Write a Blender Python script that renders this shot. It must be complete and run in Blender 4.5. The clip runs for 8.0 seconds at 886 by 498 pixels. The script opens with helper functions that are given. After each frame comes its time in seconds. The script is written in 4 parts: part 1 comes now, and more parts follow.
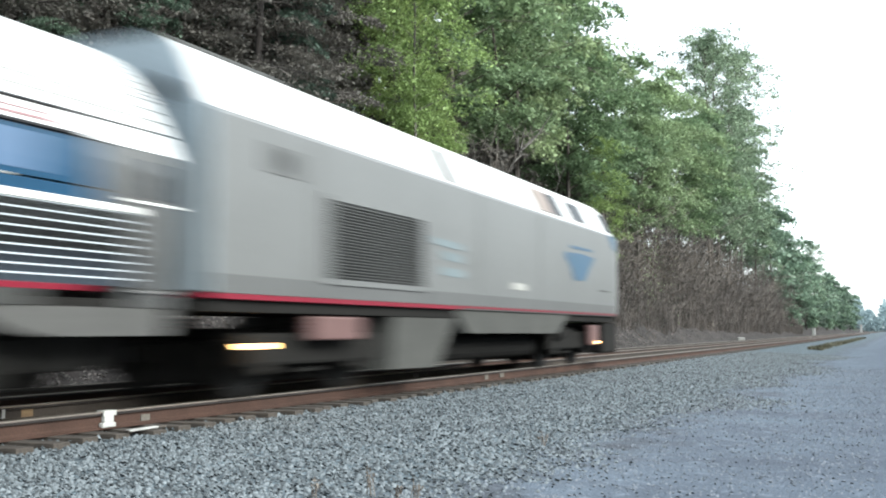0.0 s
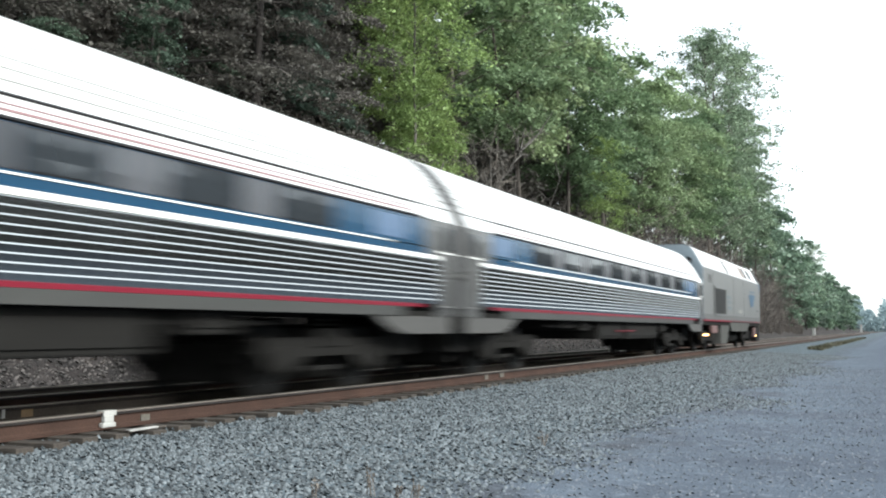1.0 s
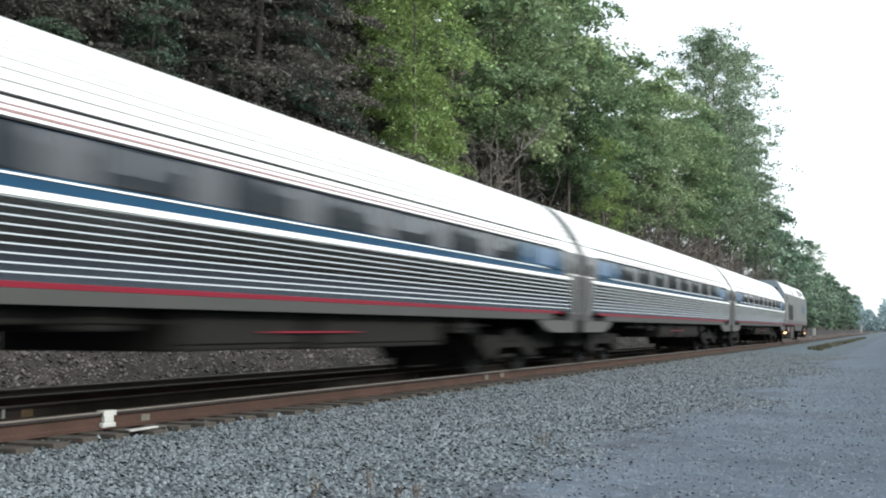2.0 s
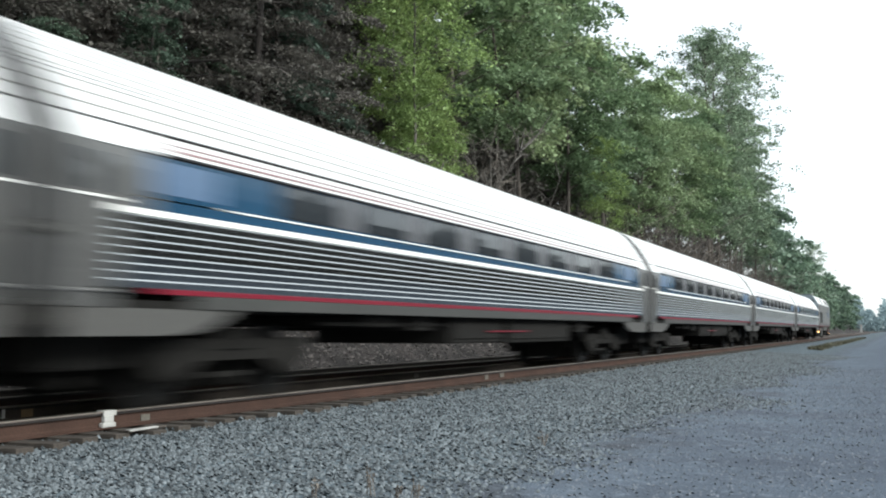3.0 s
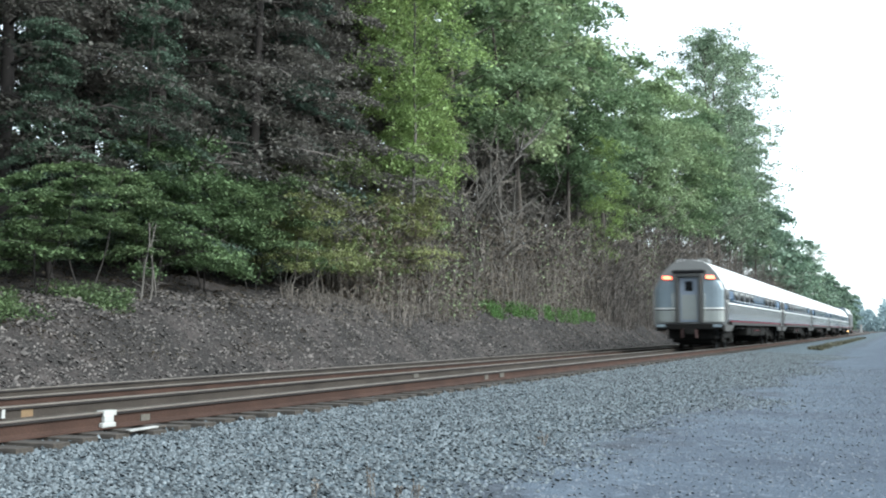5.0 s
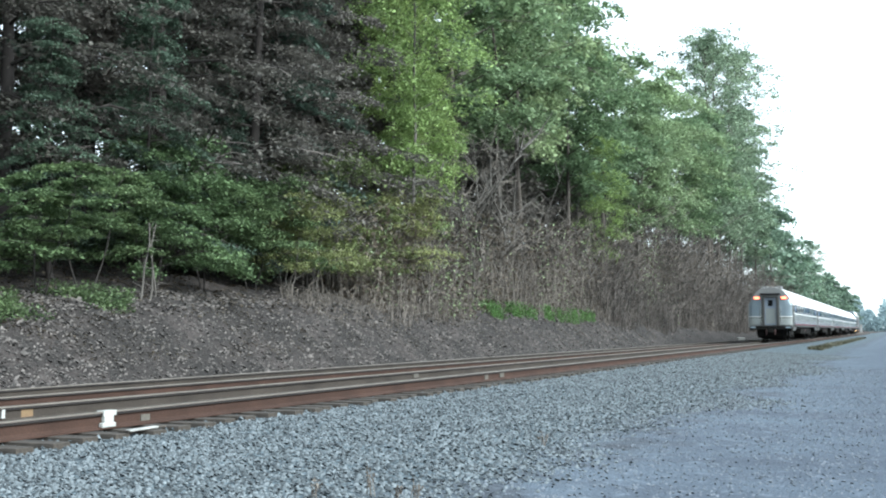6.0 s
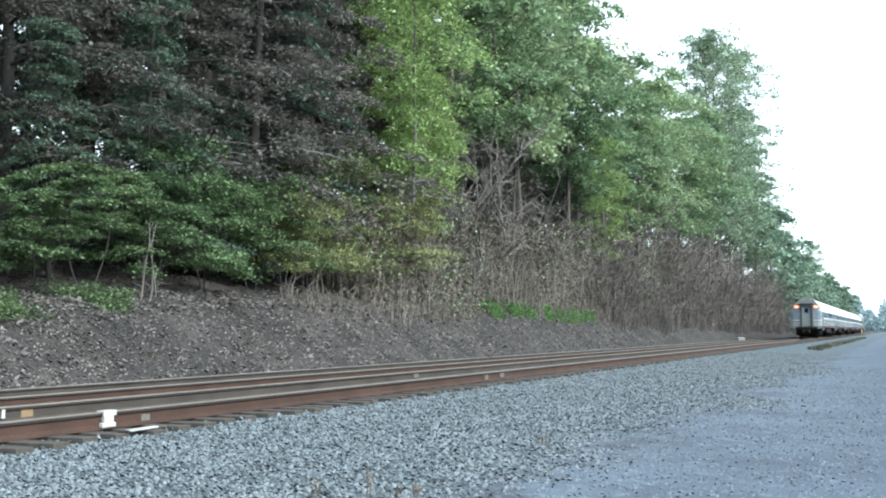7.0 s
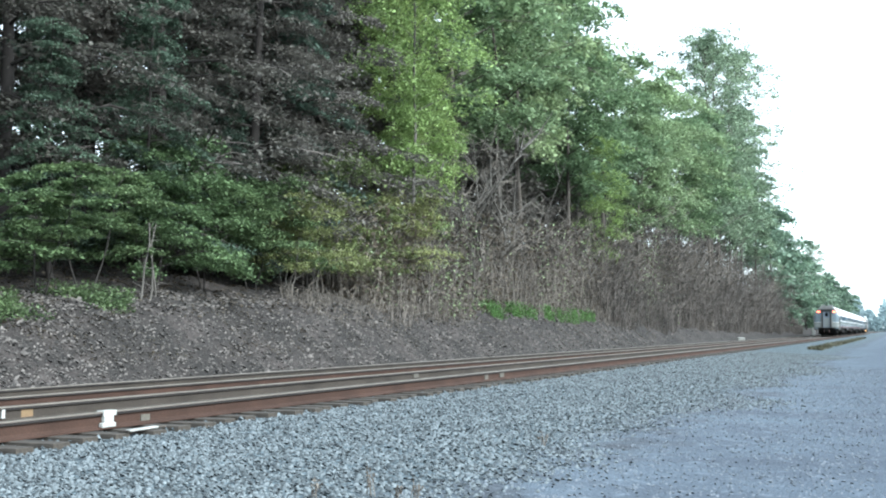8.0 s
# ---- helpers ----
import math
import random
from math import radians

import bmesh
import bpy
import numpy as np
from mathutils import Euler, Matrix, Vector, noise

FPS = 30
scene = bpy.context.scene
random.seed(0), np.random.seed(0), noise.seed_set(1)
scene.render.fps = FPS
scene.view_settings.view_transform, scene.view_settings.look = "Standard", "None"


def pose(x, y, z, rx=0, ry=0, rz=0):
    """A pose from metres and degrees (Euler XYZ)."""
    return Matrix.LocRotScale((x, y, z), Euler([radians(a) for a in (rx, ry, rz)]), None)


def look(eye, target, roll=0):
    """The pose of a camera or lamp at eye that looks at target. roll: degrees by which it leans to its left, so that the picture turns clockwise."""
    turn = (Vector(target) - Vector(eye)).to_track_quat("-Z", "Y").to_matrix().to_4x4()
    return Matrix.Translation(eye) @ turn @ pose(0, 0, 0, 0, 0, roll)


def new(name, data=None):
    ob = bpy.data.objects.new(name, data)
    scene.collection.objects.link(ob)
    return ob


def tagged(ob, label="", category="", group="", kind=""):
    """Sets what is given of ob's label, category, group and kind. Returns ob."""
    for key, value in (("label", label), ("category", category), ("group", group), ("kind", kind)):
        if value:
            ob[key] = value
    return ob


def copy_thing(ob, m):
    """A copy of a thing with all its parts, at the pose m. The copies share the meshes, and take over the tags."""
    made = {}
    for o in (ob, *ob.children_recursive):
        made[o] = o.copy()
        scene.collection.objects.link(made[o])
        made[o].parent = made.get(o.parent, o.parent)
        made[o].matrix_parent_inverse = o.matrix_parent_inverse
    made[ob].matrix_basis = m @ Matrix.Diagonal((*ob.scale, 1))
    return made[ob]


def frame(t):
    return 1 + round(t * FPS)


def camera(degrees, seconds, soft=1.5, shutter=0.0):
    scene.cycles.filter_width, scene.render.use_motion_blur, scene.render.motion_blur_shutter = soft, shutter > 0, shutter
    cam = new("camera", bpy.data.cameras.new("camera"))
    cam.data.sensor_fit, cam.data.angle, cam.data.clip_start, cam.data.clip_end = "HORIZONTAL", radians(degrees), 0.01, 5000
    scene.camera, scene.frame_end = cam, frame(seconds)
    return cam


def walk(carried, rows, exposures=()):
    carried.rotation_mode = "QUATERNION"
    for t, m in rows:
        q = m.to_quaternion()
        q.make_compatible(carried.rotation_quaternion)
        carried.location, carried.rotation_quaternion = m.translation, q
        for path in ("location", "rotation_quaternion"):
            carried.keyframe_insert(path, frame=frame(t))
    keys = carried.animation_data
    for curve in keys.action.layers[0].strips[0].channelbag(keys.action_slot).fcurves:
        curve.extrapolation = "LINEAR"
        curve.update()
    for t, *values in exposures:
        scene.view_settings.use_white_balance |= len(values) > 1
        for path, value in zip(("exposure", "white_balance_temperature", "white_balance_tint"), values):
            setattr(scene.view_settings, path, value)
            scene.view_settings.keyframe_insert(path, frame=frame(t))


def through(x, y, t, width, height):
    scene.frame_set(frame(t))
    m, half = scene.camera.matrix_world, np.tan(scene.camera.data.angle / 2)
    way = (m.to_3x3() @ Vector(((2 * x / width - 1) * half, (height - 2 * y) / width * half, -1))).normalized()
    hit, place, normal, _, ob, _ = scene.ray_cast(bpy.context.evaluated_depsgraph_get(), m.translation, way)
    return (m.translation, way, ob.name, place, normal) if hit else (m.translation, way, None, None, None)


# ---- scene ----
# Axes: x runs along the track the way the train goes, y across it to the left, z = 0 at the near track's rail top.
TRACK_Y, FAR_Y, FAR_Z = 8.60, 12.56, -0.09
GAUGE = 0.7525
EYE = (0.0, 0.0, 0.86)
HEAD, TILT = radians(21.95), radians(4.10)
# the clip's own automatic exposure, and its cool, slightly green balance
EXPOSURE = [(0.0, 1.95, 6150, 4), (1.0, 1.65, 6200, 5), (2.0, 1.42, 6200, 5), (3.5, 1.27, 6150, 4), (4.5, 1.58, 5950, 2), (5.5, 1.85, 5800, 1), (6.5, 2.02, 5750, 0), (8.0, 2.15, 5700, 0)]
cam = camera(42.9, 8.0, soft=2.0, shutter=0.75)
AIM = (math.cos(HEAD) * math.cos(TILT) * 50, math.sin(HEAD) * math.cos(TILT) * 50, EYE[2] + math.sin(TILT) * 50)
walk(cam, [(0.0, look(EYE, AIM)), (8.0, look(EYE, AIM))], exposures=EXPOSURE)

# ---------------- light: a bright, even evening sky with a wide, weak sun ----------------
world = bpy.data.worlds.new("sky")
scene.world = world
world.use_nodes = True
wn, wl = world.node_tree.nodes, world.node_tree.links
sky = wn.new("ShaderNodeTexSky")
sky.sky_type, sky.sun_disc = "NISHITA", False
SUN_EL, SUN_ROT = radians(33), radians(190)
sky.sun_elevation, sky.sun_rotation = SUN_EL, SUN_ROT
sky.air_density, sky.dust_density, sky.ozone_density = 1.0, 1.2, 1.0
hs = wn.new("ShaderNodeHueSaturation")
hs.inputs["Saturation"].default_value = 0.30
wl.new(sky.outputs[0], hs.inputs["Color"])
veil = wn.new("ShaderNodeMix")
veil.data_type = "RGBA"
veil.inputs["Factor"].default_value, veil.inputs["B"].default_value = 0.5, (3.0, 3.05, 3.1, 1)  # an even veil of cloud
wl.new(hs.outputs[0], veil.inputs["A"])
wl.new(veil.outputs["Result"], wn["Background"].inputs["Color"])
wn["Background"].inputs["Strength"].default_value = 0.15
sun = new("sun", bpy.data.lights.new("sun", "SUN"))
sun.data.energy, sun.data.angle, sun.data.color = 2.0, radians(30), (1.0, 0.95, 0.88)
SUN_DIR = Vector((math.sin(SUN_ROT) * math.cos(SUN_EL), math.cos(SUN_ROT) * math.cos(SUN_EL), math.sin(SUN_EL)))
sun.matrix_world = look(SUN_DIR * 100, (0, 0, 0))

# ---------------- materials ----------------


def material(name, base, rough=0.8, metal=0.0, vary=0.25, scale=6.0, fine=60.0, bump=0.0, bump_scale=80.0, tint=None, island=0.0, emit=None, stretch=(1, 1, 1), spec=0.5):
    """A principled material whose colour varies at two scales, with optional relief and piece-to-piece variation."""
    m = bpy.data.materials.new(name)
    m.use_nodes = True
    n, l = m.node_tree.nodes, m.node_tree.links
    b = n["Principled BSDF"]
    b.inputs["Roughness"].default_value, b.inputs["Metallic"].default_value = rough, metal
    b.inputs["Specular IOR Level"].default_value = spec
    co = n.new("ShaderNodeTexCoord")
    mp = n.new("ShaderNodeMapping")
    mp.inputs["Scale"].default_value = stretch
    l.new(co.outputs["Object"], mp.inputs[0])

    def noise_at(s, detail):
        t = n.new("ShaderNodeTexNoise")
        t.inputs["Scale"].default_value, t.inputs["Detail"].default_value = s, detail
        l.new(mp.outputs[0], t.inputs["Vector"])
        return t
    big, small = noise_at(scale, 4), noise_at(fine, 3)
    add = n.new("ShaderNodeMath")
    add.operation = "ADD"
    l.new(big.outputs[0], add.inputs[0]), l.new(small.outputs[0], add.inputs[1])
    last = add.outputs[0]
    if island:
        geo = n.new("ShaderNodeNewGeometry")
        ad2 = n.new("ShaderNodeMath")
        ad2.operation = "MULTIPLY_ADD"
        l.new(geo.outputs["Random Per Island"], ad2.inputs[0])
        ad2.inputs[1].default_value = island
        l.new(last, ad2.inputs[2])
        last = ad2.outputs[0]
    ramp = n.new("ShaderNodeMapRange")
    edge = min(0.25, 0.3 * island)
    ramp.inputs["From Min"].default_value, ramp.inputs["From Max"].default_value = 0.6 + edge, 1.4 + island - edge
    l.new(last, ramp.inputs[0])
    mix = n.new("ShaderNodeMix")
    mix.data_type = "RGBA"
    lo = [c * (1 - vary) for c in base]
    hi = tint if tint else [min(1, c * (1 + vary)) for c in base]
    mix.inputs["A"].default_value, mix.inputs["B"].default_value = (*lo, 1), (*hi, 1)
    l.new(ramp.outputs[0], mix.inputs["Factor"])
    l.new(mix.outputs["Result"], b.inputs["Base Color"])
    if bump:
        bn = noise_at(bump_scale, 4)
        bp = n.new("ShaderNodeBump")
        bp.inputs["Strength"].default_value, bp.inputs["Distance"].default_value = min(1, bump * 10), bump
        l.new(bn.outputs[0], bp.inputs["Height"])
        l.new(bp.outputs[0], b.inputs["Normal"])
    if emit:
        b.inputs["Emission Color"].default_value, b.inputs["Emission Strength"].default_value = (*emit[:3], 1), emit[3]
    return m


def leaf_material(name, dark, light, island=0.5, through=0.35):
    m = material(name, dark, 0.55, 0, 0.35, 0.35, 2.0, tint=light, island=island, spec=0.35)
    n, l = m.node_tree.nodes, m.node_tree.links
    b = n["Principled BSDF"]
    tr = n.new("ShaderNodeBsdfTranslucent")
    # every tree has a slightly different green
    info = n.new("ShaderNodeObjectInfo")
    hv = n.new("ShaderNodeHueSaturation")
    hue = n.new("ShaderNodeMapRange")
    hue.inputs["To Min"].default_value, hue.inputs["To Max"].default_value = 0.48, 0.522
    val = n.new("ShaderNodeMapRange")
    val.inputs["To Min"].default_value, val.inputs["To Max"].default_value = 1.25, 0.80
    l.new(info.outputs["Random"], hue.inputs[0]), l.new(info.outputs["Random"], val.inputs[0])
    l.new(hue.outputs[0], hv.inputs["Hue"]), l.new(val.outputs[0], hv.inputs["Value"])
    l.new(b.inputs["Base Color"].links[0].from_socket, hv.inputs["Color"])
    l.new(hv.outputs[0], b.inputs["Base Color"])
    src = hv.outputs[0]
    l.new(src, tr.inputs[0])
    mx = n.new("ShaderNodeMixShader")
    mx.inputs[0].default_value = through
    l.new(b.outputs[0], mx.inputs[1]), l.new(tr.outputs[0], mx.inputs[2])
    l.new(mx.outputs[0], n["Material Output"].inputs[0])
    return m


STEEL = material("fluted_stainless_steel", (0.68, 0.69, 0.67), 0.15, 1.0, 0.12, 1.5, 40, stretch=(0.05, 1, 1))
# part diffuse and paler than the sides, to hold the sky's glare
ROOF_STEEL = material("roof_stainless_steel", (0.80, 0.795, 0.775), 0.42, 0.68, 0.10, 1.2, 30, stretch=(0.08, 1, 1))
VESTIBULE = material("brushed_vestibule_steel", (0.19, 0.188, 0.18), 0.34, 0.75, 0.22, 1.5, 30)
PANEL = material("brushed_steel_panel", (0.24, 0.238, 0.232), 0.42, 0.6, 0.18, 1.2, 30)
BLUE = material("blue_band_paint", (0.013, 0.046, 0.090), 0.20, 0, 0.15, 1.0, 30, spec=0.5)
PALEMARK = material("pale_blue_white_mark", (0.07, 0.115, 0.19), 0.35, 0, 0.15, 1.0, 30)
DARKPANE = material("dark_cab_glass", (0.008, 0.009, 0.010), 0.25, 0, 0.1, 1.0, 20, spec=0.06)
BLUEGREY = material("grey_pillar_paint", (0.098, 0.100, 0.108), 0.30, 0.2, 0.2, 1.0, 30, spec=0.4)
RED = material("red_stripe_paint", (0.140, 0.007, 0.018), 0.4, 0, 0.15, 2.0, 30)
PINKLINE = material("faded_red_line_paint", (0.20, 0.115, 0.115), 0.4, 0, 0.15, 2.0, 30)
WHITE = material("white_stripe_paint", (0.70, 0.70, 0.68), 0.4, 0, 0.06, 2.0, 30)
SILL = material("grey_sill_paint", (0.054, 0.054, 0.051), 0.5, 0.2, 0.25, 1.5, 30)
BLACK = material("black_rubber", (0.012, 0.012, 0.013), 0.7, 0, 0.3, 3, 40, spec=0.2)
# underframe, boxes and wheels: shade beneath the cars is put into near-black colour
UNDER = material("grimy_underframe_with_shade", (0.0115, 0.011, 0.0102), 0.9, 0, 0.45, 3, 30, bump=0.004, spec=0.12)
BOXGREY = material("dusty_box_with_shade", (0.0105, 0.0100, 0.0092), 0.9, 0, 0.4, 2.5, 30, bump=0.003, spec=0.15)
WHEEL = material("wheel_steel", (0.020, 0.019, 0.018), 0.5, 0.7, 0.35, 5, 40)
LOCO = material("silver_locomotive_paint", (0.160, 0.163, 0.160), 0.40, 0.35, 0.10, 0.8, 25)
# sky light on the sloping roof is put into this pale colour
LOCOROOF = material("sky_lit_locomotive_roof_paint", (0.50, 0.50, 0.49), 0.4, 0.15, 0.08, 0.8, 25)
LOCOREAR = material("pale_blue_grey_paint", (0.21, 0.255, 0.285), 0.4, 0.2, 0.16, 1, 25)
LOCOBAND = material("dark_silver_band", (0.105, 0.106, 0.104), 0.45, 0.3, 0.15, 0.8, 25)
TANKGREY = material("dusty_grey_tank", (0.050, 0.050, 0.046), 0.7, 0.0, 0.3, 1.5, 20, bump=0.003, spec=0.25)
PLATE = material("pale_data_plate_paint", (0.27, 0.27, 0.25), 0.5, 0.0, 0.2, 4, 30)
TANFRAME = material("tan_window_shade", (0.17, 0.135, 0.115), 0.5, 0.0, 0.15, 3, 30)
LOGOBLUE = material("faded_blue_mark_paint", (0.030, 0.070, 0.115), 0.4, 0, 0.25, 2.0, 30)
DARKGRILLE = material("dark_grille", (0.025, 0.026, 0.025), 0.6, 0.2, 0.3, 4, 40)
PALEBLUE = material("faded_blue_lettering", (0.122, 0.150, 0.160), 0.45, 0, 0.12, 2, 30)
PINK = material("faded_red_box", (0.095, 0.052, 0.048), 0.6, 0, 0.25, 3, 30)
SKIRT = material("dusty_skirt_steel", (0.080, 0.078, 0.074), 0.5, 0.3, 0.25, 1.2, 25)
# shade between the coaches is put into this darker end colour
ENDDARK = material("end_paint_with_gap_shade", (0.045, 0.046, 0.047), 0.5, 0.2, 0.2, 1.5, 25)
ENDPANEL = material("pale_end_panel_steel", (0.30, 0.315, 0.30), 0.40, 0.3, 0.15, 1.2, 30)
DOORBLUE = material("pale_grey_door_paint", (0.24, 0.275, 0.33), 0.4, 0.1, 0.1, 1.5, 25)
REDLAMP = material("lit_red_marker_lens", (0.8, 0.1, 0.05), 0.4, 0, 0, emit=(1.0, 0.12, 0.05, 3.6))
AMBER = material("lit_amber_lens", (0.8, 0.4, 0.1), 0.4, 0, 0, emit=(1.0, 0.55, 0.20, 3.5))
RUST = material("rusty_rail_web", (0.026, 0.0145, 0.0105), 0.85, 0.1, 0.35, 1.6, 50, bump=0.002, tint=(0.068, 0.037, 0.027), spec=0.3)
# rust that also holds the shadow line under the rail head
RUSTSHADE = material("dark_rust_with_head_shade", (0.014, 0.011, 0.010), 0.7, 0.2, 0.35, 2.5, 50)
GREYRUST = material("grey_brown_rail_web", (0.028, 0.023, 0.019), 0.8, 0.1, 0.3, 1.6, 50, bump=0.002, tint=(0.062, 0.051, 0.043), spec=0.3)
RAILTOP = material("worn_rail_head", (0.25, 0.22, 0.19), 0.42, 0.8, 0.18, 2, 40, stretch=(0.1, 1, 1))
TIE = material("weathered_tie_timber", (0.013, 0.011, 0.010), 0.9, 0, 0.45, 5, 60, bump=0.006, tint=(0.078, 0.065, 0.053), stretch=(1, 0.15, 1))
PAINTWHITE = material("white_marking_paint", (0.35, 0.35, 0.335), 0.6, 0, 0.12, 6, 60)
BOARDPAINT = material("worn_white_board_paint", (0.34, 0.34, 0.33), 0.7, 0, 0.25, 6, 60)
DULLPAINT = material("dull_marking_paint", (0.085, 0.078, 0.066), 0.8, 0, 0.3, 6, 60)
PAINTTAN = material("tan_marking_paint", (0.16, 0.105, 0.055), 0.7, 0, 0.2, 6, 60)
LANESTONE = material("pale_blue_lane_stone", (0.095, 0.115, 0.14), 0.9, 0, 0.3, 3, 30, tint=(0.19, 0.21, 0.24), island=1.0)
STONE = material("blue_grey_ballast_stone", (0.013, 0.021, 0.027), 0.85, 0, 0.45, 3, 30, tint=(0.182, 0.208, 0.224), island=1.7)
BANKSTONE = material("brown_grey_bank_stone", (0.010, 0.0095, 0.0095), 0.9, 0, 0.45, 3, 30, tint=(0.168, 0.150, 0.140), island=1.8)
BARK = material("grey_brown_bark", (0.060, 0.051, 0.043), 0.9, 0, 0.4, 1.5, 14, bump=0.02, bump_scale=14, stretch=(1, 1, 0.25))
DARKBARK = material("dark_brown_bark", (0.026, 0.022, 0.020), 0.95, 0, 0.4, 1.5, 14, bump=0.02, bump_scale=14, stretch=(1, 1, 0.25))
PALEBARK = material("pale_grey_bark", (0.085, 0.078, 0.070), 0.9, 0, 0.35, 1.5, 14, bump=0.01, bump_scale=14, stretch=(1, 1, 0.25))
TWIG = material("dry_brown_twigs", (0.048, 0.042, 0.036), 0.9, 0, 0.4, 0.5, 4, tint=(0.205, 0.180, 0.157), island=1.0)
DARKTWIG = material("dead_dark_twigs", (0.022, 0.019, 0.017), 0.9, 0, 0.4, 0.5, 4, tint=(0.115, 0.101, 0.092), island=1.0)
LEAF_DARK = leaf_material("dark_brown_green_leaves", (0.042, 0.041, 0.037), (0.160, 0.150, 0.132))
LEAF_PINE = leaf_material("blue_green_needle_sprays", (0.034, 0.056, 0.042), (0.120, 0.170, 0.126))
LEAF_YELLOW = leaf_material("olive_yellow_leaves", (0.100, 0.125, 0.048), (0.285, 0.330, 0.140))
LEAF_MID = leaf_material("mid_green_leaves", (0.068, 0.112, 0.056), (0.325, 0.435, 0.235))
LEAF_BRIGHT = leaf_material("yellow_green_leaves", (0.120, 0.182, 0.060), (0.385, 0.510, 0.190))
# lightened, so that haze over the tall trees lies in the leaf colour
LEAF_BLUE = leaf_material("blue_green_leaves", (0.095, 0.145, 0.092), (0.30, 0.395, 0.26))
LEAF_DRY = leaf_material("dry_brown_leaves", (0.050, 0.041, 0.030), (0.14, 0.118, 0.088))
LEAF_SHRUB = leaf_material("fresh_shrub_leaves", (0.040, 0.071, 0.035), (0.172, 0.255, 0.118))
# distance haze is put into this paler green
LEAF_FAR = leaf_material("haze_paled_distant_leaves", (0.080, 0.130, 0.092), (0.25, 0.35, 0.25))
GRASS = leaf_material("green_grass", (0.05, 0.11, 0.025), (0.13, 0.24, 0.07))
DRYGRASS = leaf_material("dry_grass", (0.060, 0.057, 0.036), (0.135, 0.130, 0.085))
GLASS = bpy.data.materials.new("tinted_window_glass")
GLASS.use_nodes = True
gb = GLASS.node_tree.nodes["Principled BSDF"]
gb.inputs["Base Color"].default_value, gb.inputs["Roughness"].default_value = (0.03, 0.035, 0.04, 1), 0.06
gb.inputs["Transmission Weight"].default_value, gb.inputs["IOR"].default_value = 0.15, 1.5


def ground_material():
    """Ballast, gravel lane and stony soil in one sheet, parted by the distance across the track with ragged edges."""
    m = bpy.data.materials.new("ground_gravel_and_soil")
    m.use_nodes = True
    n, l = m.node_tree.nodes, m.node_tree.links
    b = n["Principled BSDF"]
    b.inputs["Roughness"].default_value = 0.92
    b.inputs["Specular IOR Level"].default_value = 0.25
    co = n.new("ShaderNodeTexCoord")
    sep = n.new("ShaderNodeSeparateXYZ")
    l.new(co.outputs["Object"], sep.inputs[0])

    def noise_at(s, detail=5, rough=0.6):
        t = n.new("ShaderNodeTexNoise")
        t.inputs["Scale"].default_value, t.inputs["Detail"].default_value, t.inputs["Roughness"].default_value = s, detail, rough
        l.new(co.outputs["Object"], t.inputs["Vector"])
        return t.outputs[0]

    def rng(sock, a, c, lo=0.0, hi=1.0):
        r = n.new("ShaderNodeMapRange")
        for k, v in zip(("From Min", "From Max", "To Min", "To Max"), (a, c, lo, hi)):
            r.inputs[k].default_value = v
        l.new(sock, r.inputs[0])
        return r.outputs[0]

    def mix(f, a, c):
        x = n.new("ShaderNodeMix")
        x.data_type = "RGBA"
        l.new(f, x.inputs["Factor"])
        for k, v in (("A", a), ("B", c)):
            if isinstance(v, tuple):
                x.inputs[k].default_value = (*v, 1)
            else:
                l.new(v, x.inputs[k])
        return x.outputs["Result"]

    def math_(op, a, c):
        x = n.new("ShaderNodeMath")
        x.operation = op
        for i, v in enumerate((a, c)):
            if isinstance(v, (int, float)):
                x.inputs[i].default_value = v
            else:
                l.new(v, x.inputs[i])
        return x.outputs[0]
    vor = n.new("ShaderNodeTexVoronoi")
    vor.inputs["Scale"].default_value = 24
    l.new(co.outputs["Object"], vor.inputs["Vector"])
    cell = n.new("ShaderNodeSeparateColor")
    l.new(vor.outputs["Color"], cell.inputs[0])
    stone = mix(cell.outputs[0], (0.028, 0.041, 0.050), (0.135, 0.168, 0.190))
    # shade between the stones is painted in as dark gaps
    stone = mix(rng(vor.outputs["Distance"], 0.5, 0.95), stone, (0.025, 0.028, 0.033))
    vor2 = n.new("ShaderNodeTexVoronoi")
    vor2.inputs["Scale"].default_value = 70
    l.new(co.outputs["Object"], vor2.inputs["Vector"])
    cell2 = n.new("ShaderNodeSeparateColor")
    l.new(vor2.outputs["Color"], cell2.inputs[0])
    lane = mix(cell2.outputs[0], (0.055, 0.072, 0.095), (0.128, 0.157, 0.196))
    lane = mix(rng(noise_at(0.45), 0.42, 0.68), lane, (0.058, 0.070, 0.092))
    lane = mix(rng(noise_at(5.0), 0.55, 0.75), lane, (0.16, 0.19, 0.232))
    # dimming towards the view's right edge is put into the lane's colour
    lane = mix(rng(sep.outputs["Y"], 2.2, -0.5, 0.0, 0.6), lane, (0.058, 0.072, 0.098))
    soil = mix(rng(noise_at(0.5), 0.40, 0.62), (0.017, 0.0150, 0.0145), (0.050, 0.042, 0.040))
    soil = mix(rng(noise_at(3.5), 0.35, 0.60), (0.016, 0.0145, 0.014), soil)
    soil = mix(rng(noise_at(22.0), 0.54, 0.74), soil, (0.085, 0.080, 0.075))
    wob = math_("ADD", sep.outputs["Y"], math_("MULTIPLY", math_("SUBTRACT", noise_at(0.7), 0.5), 2.2))
    col = mix(rng(wob, 2.7, 3.7), lane, stone)
    band = math_("SUBTRACT", 1.0, math_("MULTIPLY", math_("ABSOLUTE", math_("SUBTRACT", wob, 2.9), 0.0), 1.5))
